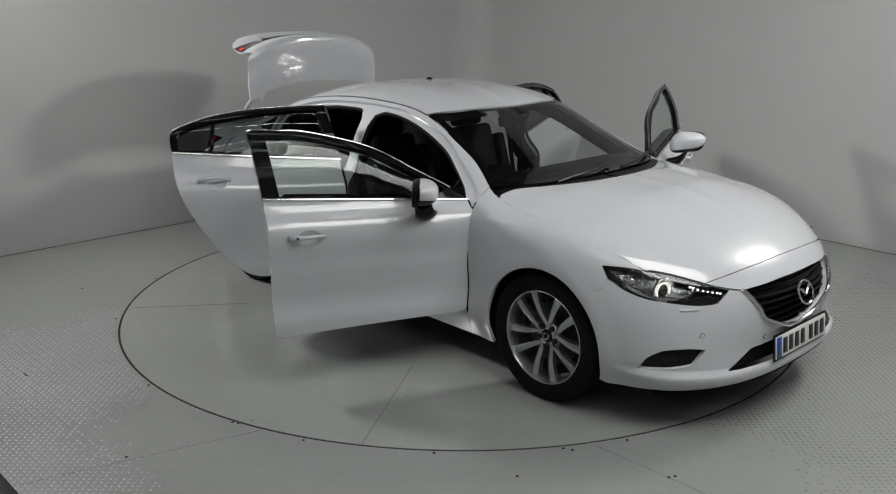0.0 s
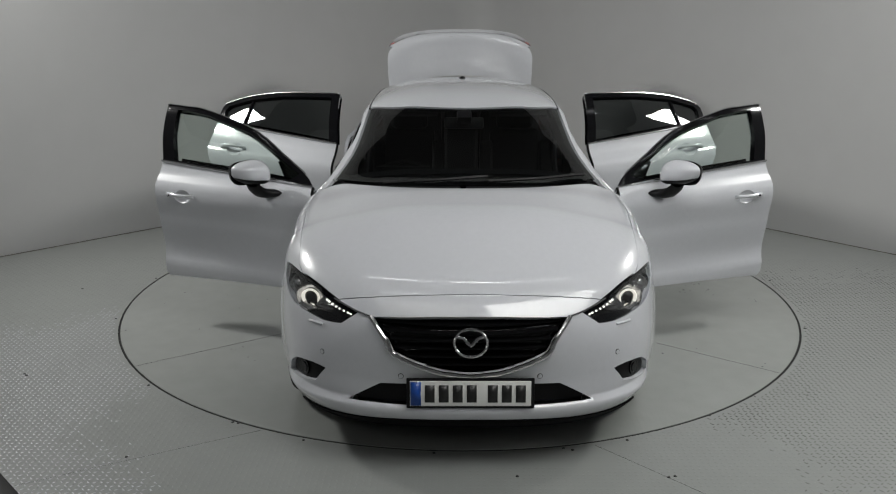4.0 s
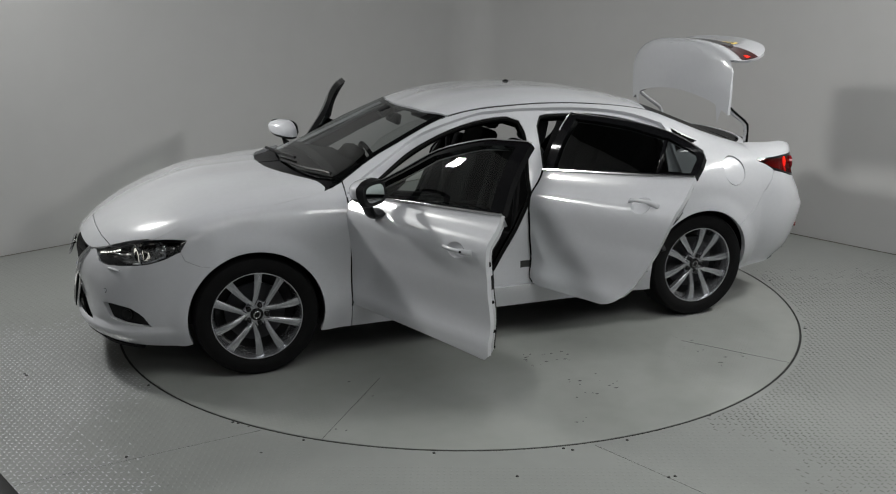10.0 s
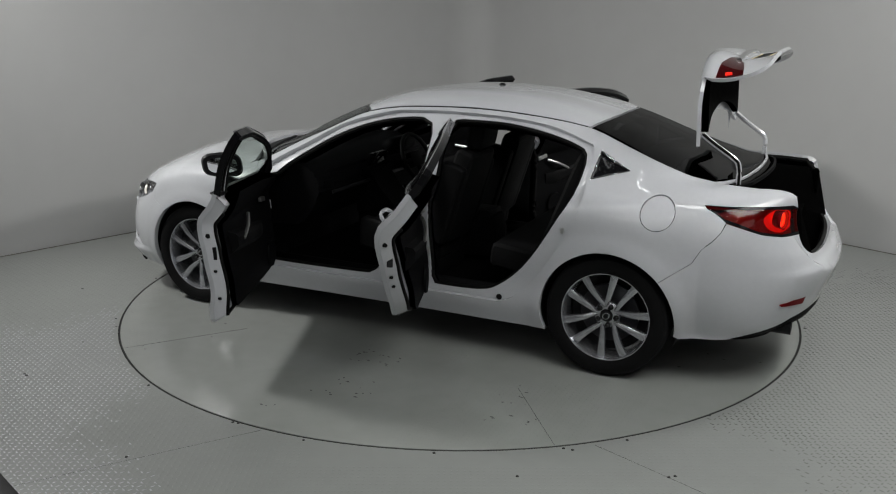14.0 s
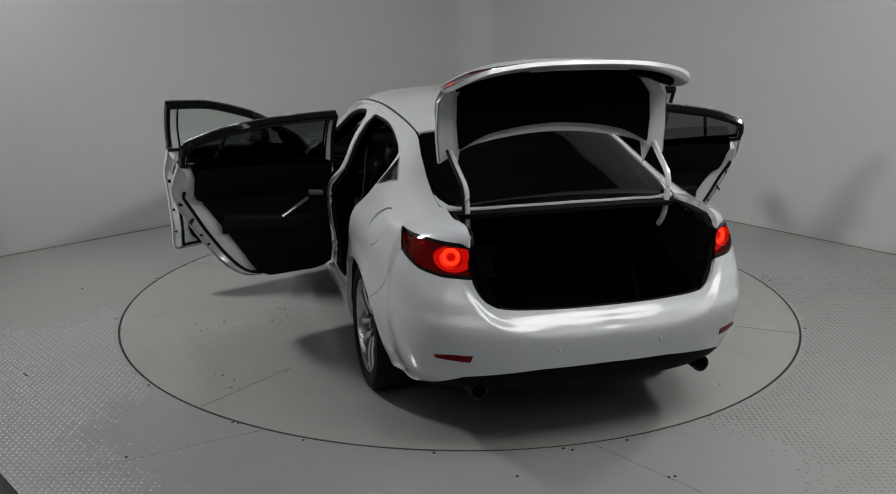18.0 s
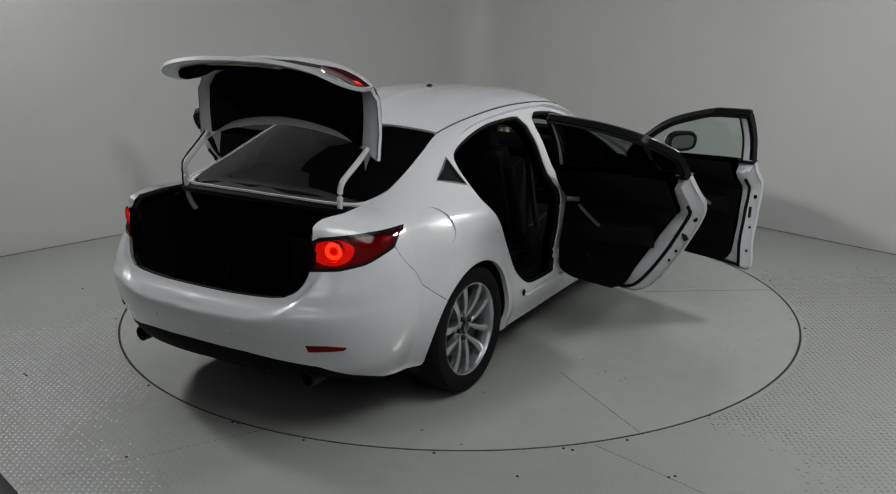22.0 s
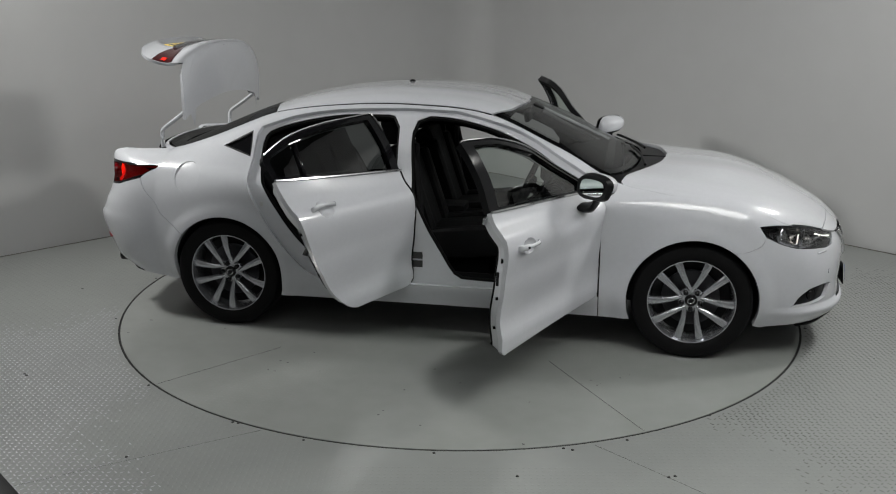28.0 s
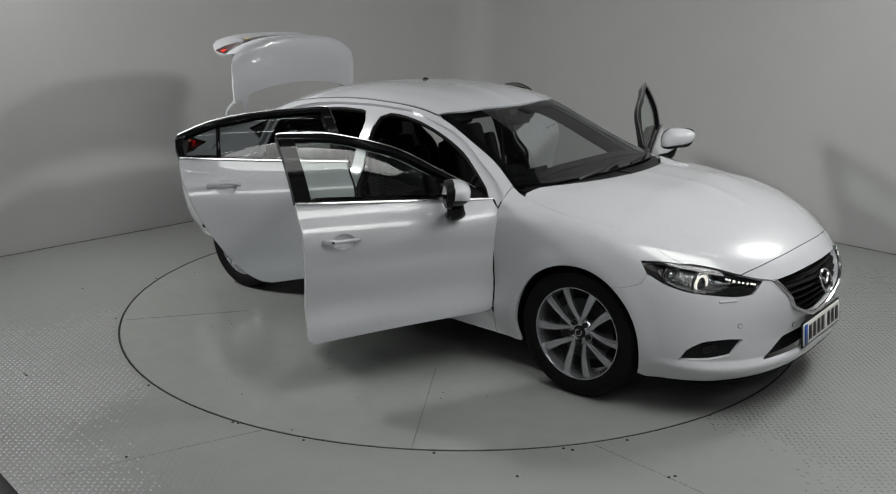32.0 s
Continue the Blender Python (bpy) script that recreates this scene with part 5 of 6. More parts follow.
# wheel arch liners and underside
for x in (1.415, -1.415):
    for m in (1, -1):
        bm = bmesh.new()
        ring = [(x + .385 * math.cos(radians(a)), .345 + .385 * math.sin(radians(a))) for a in np.linspace(-22, 202, 25)]
        A = [bm.verts.new((px, m * (q[1] - .012), pz)) for (px, pz), q in zip(ring, on_side(sz(ring))[0])]
        B = [bm.verts.new((px, m * .50, pz)) for px, pz in ring]
        for i in range(24):
            bm.faces.new((A[i], A[i + 1], B[i + 1], B[i]))
        bm.faces.new(B)
        part("arch_liner", bm, BLACK, car, "black wheel arch liner")
bm = bmesh.new()
box(bm, (2.1, 1.5, .05), (0, 0, .245), (0, 0, 0), .01)
part("underbody", bm, BLACK, car, "dark underside")
for x0, x1, w in ((1.0, 2.22, 1.0), (-1.0, -2.25, 1.0)):
    bm = bmesh.new()
    box(bm, (abs(x1 - x0), w, .03), ((x0 + x1) / 2, 0, .30), (0, 0, 0), .01)
    part("under_tray", bm, BLACK, car)
bm = bmesh.new()
box(bm, (.05, 1.5, .60), (1.02, 0, .60))
part("bulkhead", bm, BLACK, car, smooth=False)
bm = bmesh.new()
box(bm, (1.0, 1.0, .45), (1.62, 0, .50), (0, 0, 0), .05)
part("engine_cover", bm, BLACK, car)


# ------------------------------------------------------------ doors
def door_outline(front):
    if front:
        skin = smooth_line([(.873, .968), (.882, .87), (.878, .6), (.868, .42), (.848, .362)]) + smooth_line([(.80, .352), (.3, .338), (-.10, .320), (-.175, .317), (-.198, .340), (-.205, .7), (-.215, 1.034)])
        top = smooth_line([(-.215, 1.036), (-.236, 1.2), (-.256, 1.360)])[1:] + smooth_line([(-.235, 1.364), (-.1, 1.358), (.06, 1.343), (.37, 1.257), (.63, 1.119), (.79, 1.032), (.873, .970)])[:-1]
        glass = [(.70, .995), (.755, 1.03), (.63, 1.097), (.37, 1.234), (.06, 1.320), (-.10, 1.336), (-.172, 1.338), (-.155, 1.2), (-.132, 1.045)]
    else:
        skin = smooth_line([(-.236, 1.038), (-.228, .7), (-.222, .43), (-.25, .366), (-.31, .350)]) + smooth_line([(-.78, .352), (-.87, .385), (-.993, .495), (-1.111, .665), (-1.189, .805), (-1.229, .902), (-1.245, .986), (-1.243, 1.07), (-1.240, 1.115)])
        top = smooth_line([(-1.240, 1.125), (-1.246, 1.17), (-1.240, 1.215), (-1.222, 1.238), (-1.01, 1.307), (-.73, 1.347), (-.371, 1.363), (-.29, 1.363)]) + smooth_line([(-.283, 1.352), (-.258, 1.2), (-.236, 1.042)])[:-1]
        glass = [(-.305, 1.055), (-.325, 1.2), (-.345, 1.338), (-.5, 1.335), (-.73, 1.323), (-1.0, 1.284), (-1.18, 1.230), (-1.205, 1.20), (-1.203, 1.132), (-.9, 1.104)]
    return sz(skin), sz(top), sz(glass)


def offset_line(pts, m, shift, depth):
    P, N = on_side(pts)
    return [tuple(q * (1, m, 1) - np.array(shift)) for q in P - depth * N]


def build_door(front, m):
    name = "front_door" if front else "rear_door"
    hx, hy = (.868, .885) if front else (-.228, .885)
    hinge = (hx, m * hy, 0)
    skin, top, glass = door_outline(front)
    kw = dict(m=m, shift=hinge)
    hx0, hz = (-.02, .85) if front else (-1.03, .955)
    bowl = sz([(hx0 + .012 + .062 * math.cos(a), hz - .006 + .040 * math.sin(a)) for a in np.linspace(0, math.tau, 29)[:-1]])
    door = panel(name, "side", skin, PAINT, car, holes=[bowl], flange=.024, step=.025, lift=crease, label=("front" if front else "rear") + " door, wide open", **kw)
    hem = dense(skin, .03)
    lean = grow(hem, -.034)
    A, B = offset_line(hem, m, hinge, .009), offset_line(lean, m, hinge, .074)
    bm = bmesh.new()
    va, vb = [bm.verts.new(q) for q in A], [bm.verts.new(q) for q in B]
    for i in range(len(va)):
        j = (i + 1) % len(va)
        bm.faces.new((va[i], va[j], vb[j], vb[i]))
    part("door_edge", bm, PAINT, door, "white painted door edge", angle=60)
    panel("door_inner", "side", lean, PAINT, door, inset=.074, flange=0, label="white painted inner door edge", **kw)
    # window frame, inner and outer face
    fr = [skin[-1]] + top + [skin[0]]
    panel("window_frame", "side", fr, GLOSSBLACK, door, holes=[glass], inset=.006, flange=.034, label="gloss black window frame", step=.03, **kw)
    inner_ring = grow(fr, -.020)
    panel("frame_back", "side", fr, BLACK, door, holes=[grow(fr, -.019)], inset=.038, flange=0, step=.02, **kw)
    panel("frame_inner", "side", inner_ring, PAINT, door, holes=[grow(glass, -.004)], inset=.038, flange=0, step=.03, label="white painted inner window frame", **kw)
    bm = bmesh.new()
    tube(bm, offset_line(dense(grow(glass, .004), .04), m, hinge, .041), .006, 6, True)
    part("glass_seal", bm, RUBBER, door, "black rubber seal round the glass")
    bm = bmesh.new()
    tube(bm, offset_line(inner_ring[1:-1], m, hinge, .040), .008, 6)
    part("frame_seal", bm, RUBBER, door, "black rubber seal on the window frame")
    if front:
        panel("sail_trim", "side", sz([(.86, .96), (.80, 1.02), (.60, 1.125), (.585, 1.10), (.66, .99)]), PLASTIC, door, inset=.052, flange=-.014, step=.03, **kw)
    panel("window_glass", "side", grow(glass, .006), GLASS if front else PRIVACY, door, inset=.022, flange=.004, step=.05, label="clear window glass" if front else "dark tinted window glass", **kw)
    bm = bmesh.new()
    tube(bm, offset_line(dense([skin[0], skin[-1]], .05)[:int(len(dense([skin[0], skin[-1]], .05)) / 2) + 1], m, hinge, -.004), .0075, 6)
    part("belt_trim", bm, CHROME, door, "chrome strip below the window")
    bm = bmesh.new()
    tl = top if front else top
    line = [q for q in tl if q[1] > 1.03]
    run = [q for q in line[3:] if q[1] > 1.345 or q[0] < s_at(-.2, 1.3)] if front else [q for q in line[:-6] if q[1] > 1.225]
    tube(bm, offset_line(run, m, hinge, .002), .0045, 6)
    part("frame_trim", bm, CHROME, door, "thin chrome strip over the window")
    if not front:
        bm = bmesh.new()
        tube(bm, offset_line(sz([(-1.02, 1.10), (-.985, 1.275)]), m, hinge, .014), .012, 6)
        part("window_divider", bm, GLOSSBLACK, door)
    # inner trim
    if front:
        trim = sz(smooth_line([(.80, .40), (.83, .6), (.83, .95), (.70, 1.012)]) + smooth_line([(-.10, 1.055), (-.112, .8), (-.112, .5), (-.06, .40), (.04, .372), (.7, .372)]))
    else:
        trim = sz(smooth_line([(-.29, 1.06), (-.275, .5), (-.30, .40), (-.40, .365)]) + smooth_line([(-.70, .368), (-.78, .42), (-.86, .53), (-.96, .68), (-1.065, .84), (-1.128, .96), (-1.155, 1.06), (-1.155, 1.135), (-.9, 1.118)]))
    panel("door_trim", "side", [(q[0], q[1] + (.006 if q[1] > .99 else 0)) for q in trim], PLASTIC, door, inset=.105, flange=-.066, label="black moulded door trim", **kw)
    x0, x1 = (.55, -.05) if front else (-.40, -.98)
    bm = bmesh.new()
    rows = []
    for i in range(9):
        t = i / 8
        x = x0 + (x1 - x0) * t
        P, N = on_side([(s_at(x, .70), .70)])
        p = (P[0] - .10 * N[0]) * (1, m, 1) - np.array(hinge)
        d = .055 * math.sin(min(1, t * 3 + .2) * math.pi / 2)
        z = .66 + .07 * t
        rows.append([bm.verts.new((p[0], p[1] - m * dy, z + dz)) for dy, dz in ((0, .06), (d * .8, .05), (d, .03), (d * .9, -.02), (.0, -.07))])
    for a, b in zip(rows, rows[1:]):
        for j in range(4):
            bm.faces.new((a[j], a[j + 1], b[j + 1], b[j]))
    bm.faces.new(rows[0])
    bm.faces.new(rows[-1][::-1])
    part("armrest", bm, LEATHER, door)
    bm = bmesh.new()
    xa, xb = (.30, .05) if front else (-.42, -.62)
    P, N = on_side([(s_at(xa, .82), .82), (s_at((xa + xb) / 2, .77), .77), (s_at(xb, .72), .72)])
    q = (P - .155 * N) * (1, m, 1) - np.array(hinge)
    q[0] = (P[0] - .125 * N[0]) * (1, m, 1) - np.array(hinge)
    tube(bm, smooth_line([tuple(v) for v in q], .03), .010, 8)
    part("pull_handle", bm, SATIN, door, "satin silver pull handle")
    bm = bmesh.new()
    P, N = on_side([(s_at(.62 if front else -.36, .88), .88)])
    p = (P[0] - .118 * N[0]) * (1, m, 1) - np.array(hinge)
    box(bm, (.10, .02, .03), p, (0, 8, 0), .006)
    part("door_release", bm, SATIN, door)
    bm = bmesh.new()
    P, N = on_side([(s_at(.66 if front else -.48, .48), .48)])
    p = (P[0] - .112 * N[0]) * (1, m, 1) - np.array(hinge)
    rod(bm, p, p + np.array((0, -m * .012, 0)), .085, .080, 28)
    part("speaker", bm, PLASTIC, door, "round black speaker grille")
    # outer handle with its bowl
    hx0 = -.02 if front else -1.03
    z = .85 if front else .955
    P, N = on_side([(s_at(hx0, z), z)])
    p, n = P[0], N[0]
    cup = lambda P: -.018 * np.clip(1 - ((P[:, 0] - hx0 - .012) / .062) ** 2 - ((P[:, 2] - hz + .006) / .040) ** 2, 0, 1) ** .7 + crease(P)
    panel("handle_bowl", "side", bowl, PAINT, door, flange=0, step=.010, lift=cup, **kw)
    bm = bmesh.new()
    rows = []
    for i in range(13):
        t = i / 12
        x = hx0 + .098 - .196 * t
        Q, M = on_side([(s_at(x, z), z)])
        lift = .004 + .028 * math.sin(math.pi * min(1, max(0, t * 1.0))) ** .5
        hh = .0105 + .005 * (t > .72)
        q = Q[0] + (lift + float(crease(Q)[0])) * M[0]
        q = q * (1, m, 1) - np.array(hinge)
        rows.append([bm.verts.new((q[0], q[1] + m * dy, q[2] + dz)) for dy, dz in ((0, hh), (.008, hh * .5), (.008, -hh * .5), (0, -hh), (-.008, -hh * .6), (-.008, hh * .6))])
    for a, b in zip(rows, rows[1:]):
        for j in range(6):
            bm.faces.new((a[j], a[(j + 1) % 6], b[(j + 1) % 6], b[j]))
    bm.faces.new(rows[0])
    bm.faces.new(rows[-1][::-1])
    part("door_handle", bm, PAINT, door, "white pull door handle", angle=60)
    if front:
        bm = bmesh.new()
        q = (p + .034 * n) * (1, m, 1) - np.array(hinge)
        rod(bm, q + np.array((-.055, -m * .004, 0)), q + np.array((-.055, m * .006, 0)), .006, .006, 12)
        part("lock_button", bm, BLACK, door)
    # edge fittings: latch, plug, bolts and a black seal along the inner edge
    xe = -.202 if front else -1.16
    ze = .70 if front else .755
    bm = bmesh.new()
    P, N = on_side([(s_at(xe, ze), ze)])
    q = (P[0] - .052 * N[0]) * (1, m, 1) - np.array(hinge) + np.array((.024, 0, 0))
    box(bm, (.012, .03, .07), q, (0, 0 if front else 35, 0), .003)
    part("door_latch", bm, BLACK, door, "dark latch")
    for k, (dx, dz, r) in enumerate(((0, .10, .013), (0, -.10, .008), (0, -.24 if front else -.16, .008))):
        x, z = xe, ze + dz
        if not front:
            x = float(np.interp(z, [.36, .485, .665, .805, .902, .986], [-.855, -.99, -1.108, -1.186, -1.226, -1.242]))
        P, N = on_side([(s_at(x, z), z)])
        q = (P[0] - .04 * N[0]) * (1, m, 1) - np.array(hinge) + np.array((.016, 0, 0))
        bm = bmesh.new()
        rod(bm, q + np.array((.006, m * .006, 0)), q + np.array((-.005, -m * .009, 0)), r, r, 12)
        part("edge_plug", bm, RUBBER, door, "round black plug")
    bm = bmesh.new()
    tube(bm, offset_line(grow(skin, -.046)[3:-3], m, hinge, .080), .010, 6)
    part("edge_seal", bm, RUBBER, door, "black rubber edge seal")
    # dark strip added along the leading edge, standing for the shaded hinge gap
    lead = [q for q in skin if q[0] < s_at(.84, .5)] if front else [q for q in skin if q[0] < s_at(-.26, .5)]
    bm = bmesh.new()
    tube(bm, offset_line(lead, m, hinge, .004), .009, 6)
    part("hinge_seal", bm, RUBBER, door, "dark strip for the shaded gap along the hinge side")
    for zc in (.48, .74):
        bm = bmesh.new()
        box(bm, (.06, .03, .06), (.0, -m * .055, zc), (0, 0, 0), .006)
        part("door_hinge", bm, PAINT, door)
    # mirror
    if front:
        mp = Matrix.Translation((.55 - hx, m * .977 - hinge[1], 1.052)) @ Matrix.Rotation(radians(20 * m), 4, "Z") @ Matrix.Scale(1.06, 4)
        bm = bmesh.new()
        foot = [(.625, .872, .920, .062, .024), (.605, .925, .926, .058, .030), (.588, .955, .940, .054, .034), (.575, .975, .965, .050, .034), (.565, .985, 1.0, .046, .03)]
        rings = [[bm.verts.new((x - hx + rx * math.cos(a), m * y - hinge[1], z + rz * math.sin(a))) for a in np.linspace(0, math.tau, 17)[:-1]] for x, y, z, rx, rz in foot]
        for A, B in zip(rings, rings[1:]):
            for i in range(16):
                bm.faces.new((A[i], A[(i + 1) % 16], B[(i + 1) % 16], B[i]))
        part("mirror_foot", bm, BLACK, door, "black mirror foot")
        for nm, mat, text in (("mirror_housing", PAINT, "white door mirror cap"), ("mirror_base", BLACK, "black lower half of the mirror")):
            bm = bmesh.new()
            bmesh.ops.create_uvsphere(bm, u_segments=32, v_segments=24, radius=1)
            drop = [f for f in bm.faces if (f.calc_center_median().z > -.42 and f.calc_center_median().x > -.08) != (mat is PAINT)]
            bmesh.ops.delete(bm, geom=drop, context="FACES")
            for v in bm.verts:
                x, y, zz = v.co
                fx = .088 * x if x > 0 else .030 * x
                wy = .110 * (abs(y) ** .75) * (1 if y > 0 else -1)
                wz = (.070 if zz > 0 else .062) * (abs(zz) ** .75) * (1 if zz > 0 else -1) * (1.0 - .28 * y)
                v.co = (fx * (1 - .2 * y), m * wy, wz + .012 * y)
            bmesh.ops.transform(bm, verts=bm.verts, matrix=mp)
            part(nm, bm, mat, door, text)

        def oval(dx, ry, rz):
            return [mp @ Vector((dx, ry * abs(math.cos(a)) ** .65 * math.copysign(1, math.cos(a)), .002 + rz * abs(math.sin(a)) ** .65 * math.copysign(1, math.sin(a)))) for a in np.linspace(0, math.tau, 33)[:-1]]
        bm = bmesh.new()
        A, B = [bm.verts.new(v) for v in oval(-.010, .111, .068)], [bm.verts.new(v) for v in oval(-.036, .103, .060)]
        bm.faces.new(B)
        for i in range(32):
            bm.faces.new((A[i], A[(i + 1) % 32], B[(i + 1) % 32], B[i]))
        part("mirror_surround", bm, BLACK, door, "black mirror surround")
        bm = bmesh.new()
        bm.faces.new([bm.verts.new(v) for v in oval(-.0385, .080, .042)])
        part("mirror_glass", bm, MIRROR, door, smooth=False)
    # the swung door leans out at the top and rises a little towards its free end
    lean_out, rise = ([0, .004, .036, .088], .010) if front else ([0, .002, .020, .050], .020)
    for ob in [door] + list(door.children):
        for v in ob.data.vertices:
            v.co.y += m * float(np.interp(v.co.z, [.3, .72, 1.03, 1.37], lean_out))
            v.co.z += rise * max(0.0, -v.co.x)
    door.matrix_local = pose(*hinge, 0, 0, -m * (67.2 if front else 69))
    return door


for m in (1, -1):
    build_door(True, m)
    build_door(False, m)


# ------------------------------------------------------------ cabin
def cushion(bm, size, at, rot=(0, 0, 0), bevel=.05):
    box(bm, size, at, rot, bevel, 3)


def build_seat(y):
    seat = new("front_seat")
    seat.parent = car
    bm = bmesh.new()
    cushion(bm, (.54, .36, .18), (.04, 0, .53), (0, -6, 0), .05)
    part("seat_cushion", bm, LEATHER, seat)
    bm = bmesh.new()
    cushion(bm, (.13, .36, .62), (-.30, 0, .83), (0, -18, 0), .05)
    part("backrest", bm, LEATHER, seat)
    for k in (1, -1):
        bm = bmesh.new()
        cushion(bm, (.54, .09, .20), (.05, k * .215, .54), (0, -6, 0), .035)
        part("seat_bolster", bm, LEATHER, seat)
        bm = bmesh.new()
        cushion(bm, (.16, .09, .52), (-.265, k * .205, .80), (0, -18, 0), .035)
        part("back_bolster", bm, LEATHER, seat)
    bm = bmesh.new()
    cushion(bm, (.11, .26, .19), (-.435, 0, 1.215), (0, -12, 0), .05)
    part("headrest", bm, LEATHER, seat)
    for k in (1, -1):
        bm = bmesh.new()
        rod(bm, (-.40, k * .07, 1.08), (-.425, k * .07, 1.17), .007)
        part("headrest_post", bm, CHROME, seat)
    bm = bmesh.new()
    box(bm, (.45, .40, .12), (.0, 0, .37), (0, 0, 0), .03)
    part("seat_base", bm, PLASTIC, seat)
    seat.matrix_local = pose(-.02, y, 0)


build_seat(.37)
build_seat(-.37)


def build_cabin():
    rear = new("rear_seat")
    rear.parent = car
    bm = bmesh.new()
    cushion(bm, (.50, 1.25, .16), (-.86, 0, .50), (0, -7, 0), .05)
    part("seat_cushion", bm, LEATHER, rear)
    for y, w in ((.38, .46), (0, .26), (-.38, .46)):
        bm = bmesh.new()
        cushion(bm, (.18, w, .68), (-1.10, y, .84), (0, -22, 0), .05)
        part("backrest", bm, LEATHER, rear)
    for y in (.38, 0, -.38):
        bm = bmesh.new()
        cushion(bm, (.11, .26, .16), (-1.265, y, 1.19), (0, -14, 0), .035)
        part("headrest", bm, LEATHER, rear)
    bm = bmesh.new()
    box(bm, (2.2, 1.5, .04), (-.10, 0, .29), (0, 0, 0), .01)
    box(bm, (.04, 1.1, .62), (-1.40, 0, .75), (0, -20, 0))
    part("cabin_floor", bm, CARPET, car, "black carpet")
    # dashboard
    dash = new("dashboard")
    dash.parent = car
    bm = bmesh.new()
    prism(bm, [(.98, 1.0), (.80, 1.015), (.62, .985), (.53, .93), (.51, .84), (.56, .72), (.66, .60), (.98, .58)], -.74, .74)
    bmesh.ops.bevel(bm, geom=[e for e in bm.edges if abs(e.verts[0].co.y - e.verts[1].co.y) > .5], offset=.02, segments=2, affect="EDGES")
    part("dash_board", bm, PLASTIC, dash, "dark soft-touch dashboard")
    bm = bmesh.new()
    prism(bm, [(.62, .98), (.56, 1.035), (.50, 1.03), (.50, .96), (.56, .90)], -.53, -.21)
    part("instrument_hood", bm, PLASTIC, dash)
    bm = bmesh.new()
    box(bm, (.02, .24, .13), (.525, 0, .915), (0, -14, 0), .008)
    part("centre_screen", bm, GLOSSBLACK, dash)
    for y in (.62, .16, -.16, -.62):
        bm = bmesh.new()
        box(bm, (.02, .11, .055), (.522, y, .86), (0, -10, 0), .008)
        part("air_vent", bm, PLASTIC, dash)
    bm = bmesh.new()
    box(bm, (.012, 1.2, .022), (.508, 0, .80), (0, 0, 0), .004)
    part("dash_strip", bm, DARKALLOY, dash)
    console = new("centre_console")
    console.parent = car
    bm = bmesh.new()
    box(bm, (1.05, .22, .28), (.10, 0, .46), (0, 3, 0), .03)
    part("console_body", bm, PLASTIC, console)
    bm = bmesh.new()
    prism(bm, [(.60, .90), (.50, .86), (.42, .74), (.30, .62), (.62, .56)], -.13, .13)
    part("console_front", bm, PLASTIC, console)
    bm = bmesh.new()
    box(bm, (.34, .20, .06), (-.22, 0, .63), (0, 0, 0), .02)
    part("console_armrest", bm, LEATHER, console)
    bm = bmesh.new()
    rod(bm, (.28, 0, .58), (.27, 0, .68), .012)
    bmesh.ops.create_uvsphere(bm, u_segments=14, v_segments=10, radius=.028, matrix=pose(.27, 0, .70))
    part("gear_lever", bm, PLASTIC, console)
    # steering wheel on the right-hand side
    sw = new("steering_wheel")
    sw.parent = car
    bm = bmesh.new()
    tube(bm, [(0, .185 * math.cos(a), .185 * math.sin(a)) for a in np.linspace(0, math.tau, 41)[:-1]], .016, 10, True)
    part("wheel_rim", bm, LEATHER, sw)
    bm = bmesh.new()
    box(bm, (.05, .16, .12), (.02, 0, 0), (0, 0, 0), .02)
    part("airbag_cover", bm, PLASTIC, sw)
    for a in (0, 180, 270):
        bm = bmesh.new()
        c, s = math.cos(radians(a)), math.sin(radians(a))
        rod(bm, (.01, .07 * c, .05 * s), (.005, .18 * c, .18 * s), .016, .013)
        part("wheel_spoke", bm, PLASTIC, sw)
    bm = bmesh.new()
    rod(bm, (.02, 0, 0), (.25, 0, -.02), .035)
    part("steering_column", bm, PLASTIC, sw)
    sw.matrix_local = pose(.40, -.37, .88, 0, 24, 0)
    # mirror and sun visors
    rv = new("rear_view_mirror")
    rv.parent = car
    bm = bmesh.new()
    box(bm, (.035, .24, .07), (.36, 0, 1.27), (0, -10, 0), .015)
    part("mirror_case", bm, BLACK, rv)
    bm = bmesh.new()
    rod(bm, (.38, 0, 1.28), (.43, 0, 1.325), .012)
    part("mirror_stalk", bm, BLACK, rv)
    bm = bmesh.new()
    box(bm, (.08, .09, .05), (.42, 0, 1.315), (0, 25, 0), .012)
    part("sensor_cover", bm, BLACK, rv)
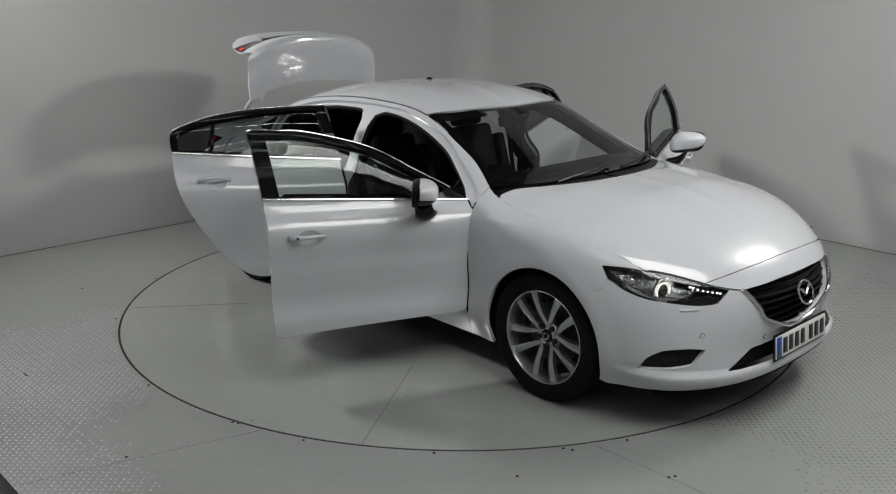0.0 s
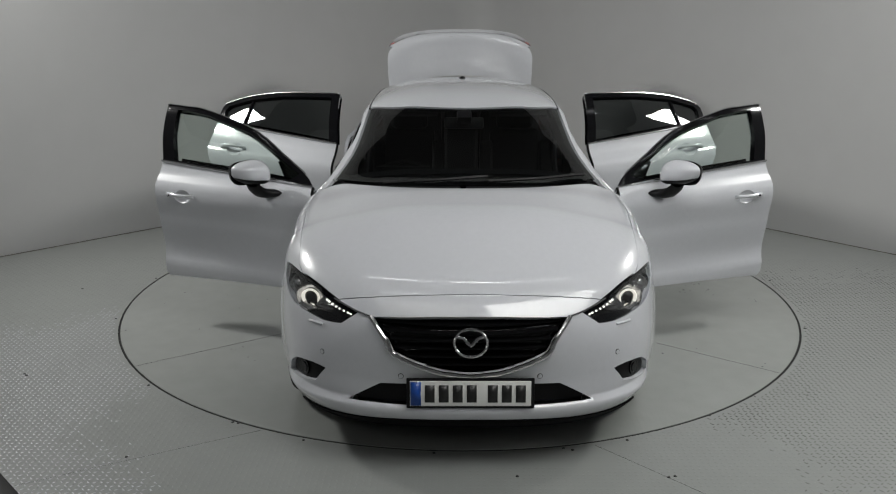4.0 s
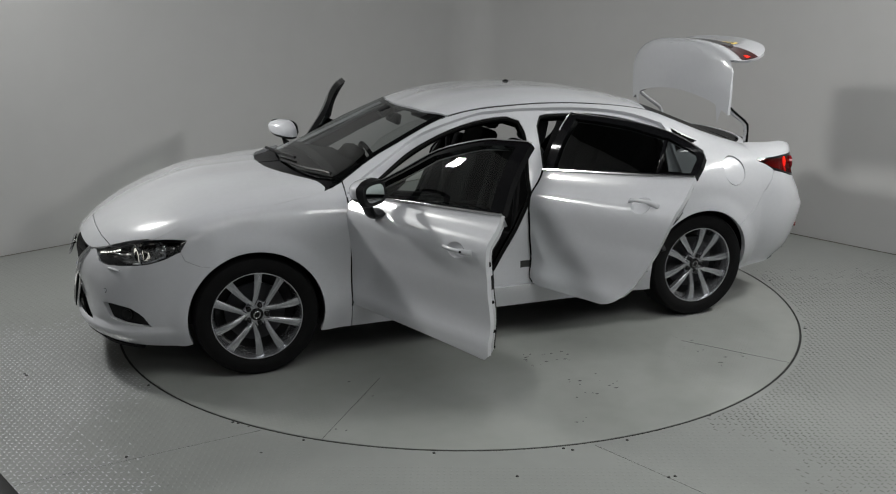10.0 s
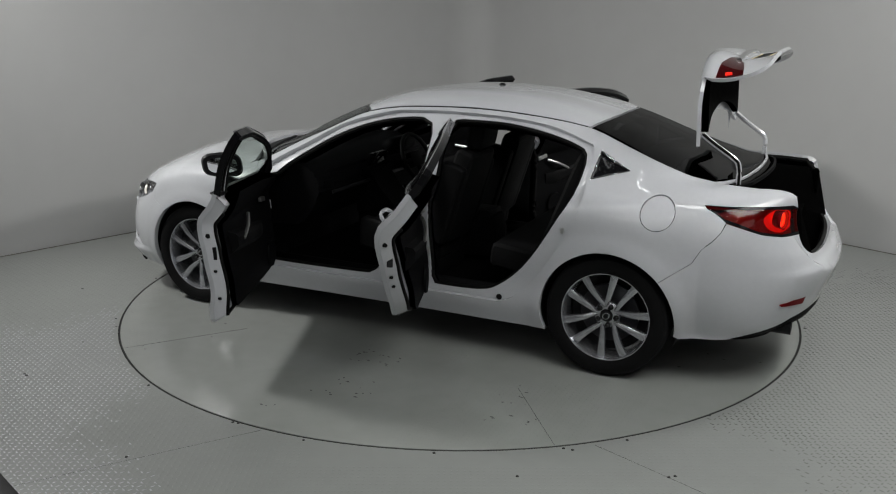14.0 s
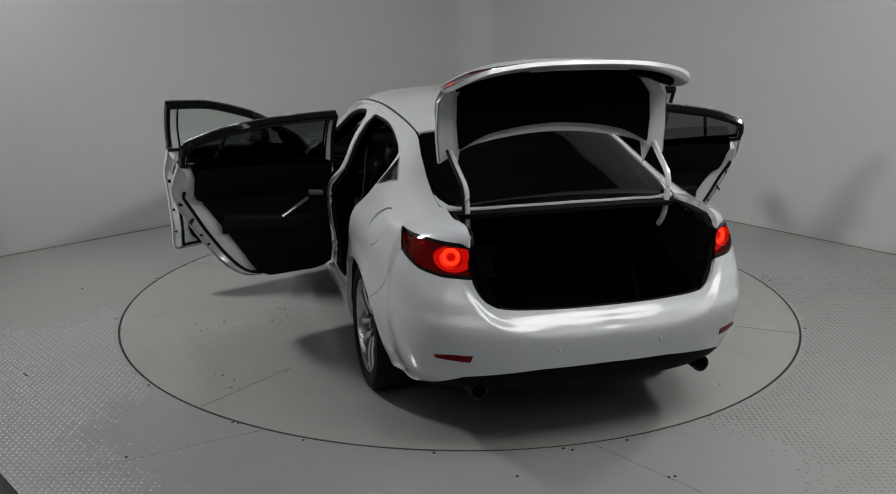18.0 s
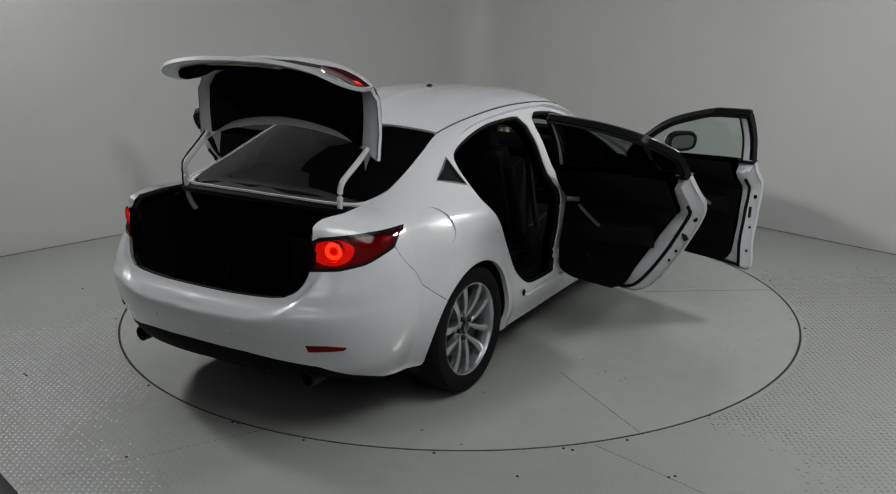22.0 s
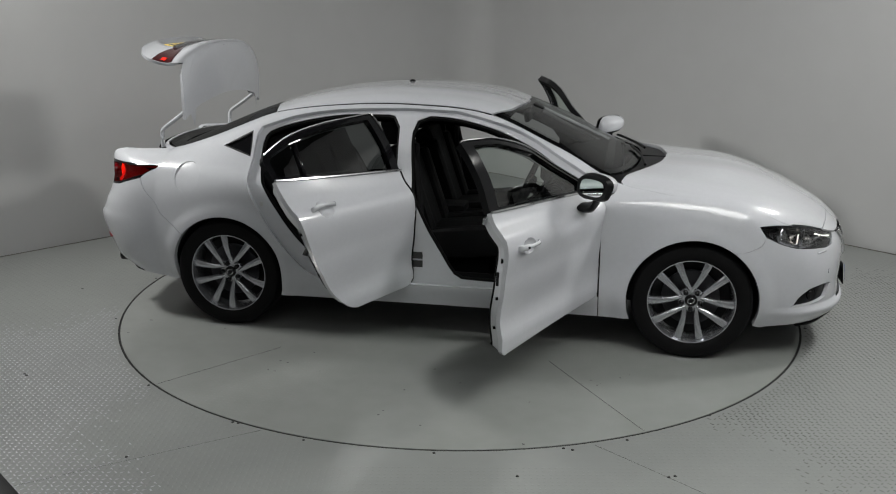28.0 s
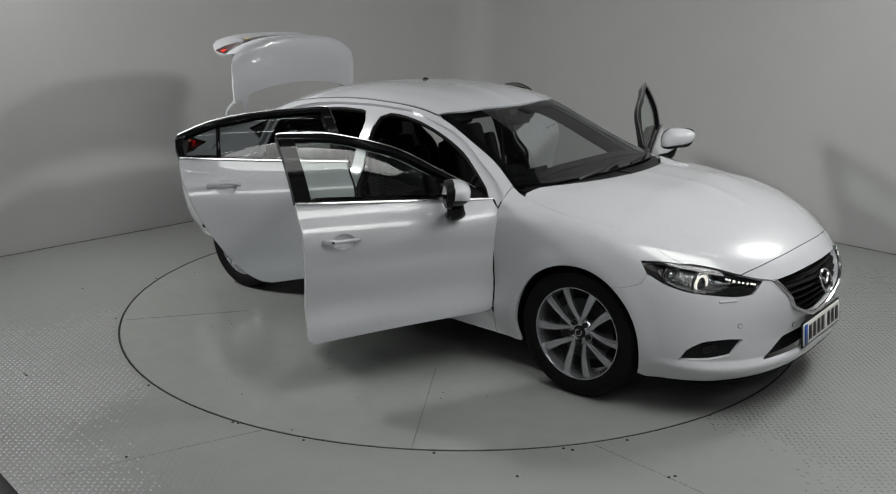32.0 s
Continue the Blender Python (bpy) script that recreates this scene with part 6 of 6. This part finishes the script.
    for y in (.34, -.34):
        bm = bmesh.new()
        box(bm, (.16, .36, .016), (.22, y, 1.335), (0, 20, 0), .006)
        part("sun_visor", bm, HEADLINER, car, "dark grey sun visor")
    for y in (.62, -.62):
        bm = bmesh.new()
        tube(bm, smooth_line([(-.25, y, 1.16), (-.24, y * 1.02, .95), (-.20, y * 1.08, .60)], .1), .018, 6)
        part("seat_belt", bm, FABRIC, car, "black seat belt")
    for x in (.12, -.62):
        for m in (1, -1):
            bm = bmesh.new()
            tube(bm, smooth_line([(x + .09, m * .53, 1.325), (x + .07, m * .55, 1.285), (x - .07, m * .55, 1.285), (x - .09, m * .53, 1.325)], .03), .011, 8)
            part("grab_handle", bm, PLASTIC, car, "dark roof grab handle")
    # inner linings of roof sides and boot partition
    for m in (1, -1):
        low = sz([(.86, .30), (.86, .40), (-.2, .37), (-1.0, .37), (-1.05, .30)])
        bm = bmesh.new()
        box(bm, (1.9, .02, .14), (-.05, m * .735, .32))
        part("sill_trim", bm, PLASTIC, car)
        bm = bmesh.new()
        prism(bm, [(-.95, .30), (-1.42, .30), (-1.45, .97), (-1.25, .99), (-1.15, .86), (-.98, .62), (-.85, .42)], m * .60, m * .75)
        part("rear_side_trim", bm, PLASTIC, car)


build_cabin()

# short aerial on the roof
bm = bmesh.new()
rz = float(on_top([(-.423, 0)])[0][0][2])
lathe(bm, [(.022, -.004), (.021, .003), (.014, .009), (.006, .012), (.0005, .0125)], 16)
aerial = part("roof_aerial", bm, BLACK, car, "small black roof aerial")
aerial.matrix_local = pose(-.423, 0, rz, 90, 0, 0)

# dark stand foot at the edge of the view
bm = bmesh.new()
box(bm, (.50, .18, .03), (-2.005, -2.635, .015), (0, 0, -46), .008)
tagged(part("stand_foot", bm, BLACK, None), "dark flat foot of a stand on the floor", "stand")


def motions():
    walk(car, [(t, pose(0, 0, 0, 0, 0, a) @ pose(*CAR_AT, 0)) for t, a in TURN])
    walk(table_ob, [(t, pose(0, 0, 0, 0, 0, a)) for t, a in TURN])


motions()
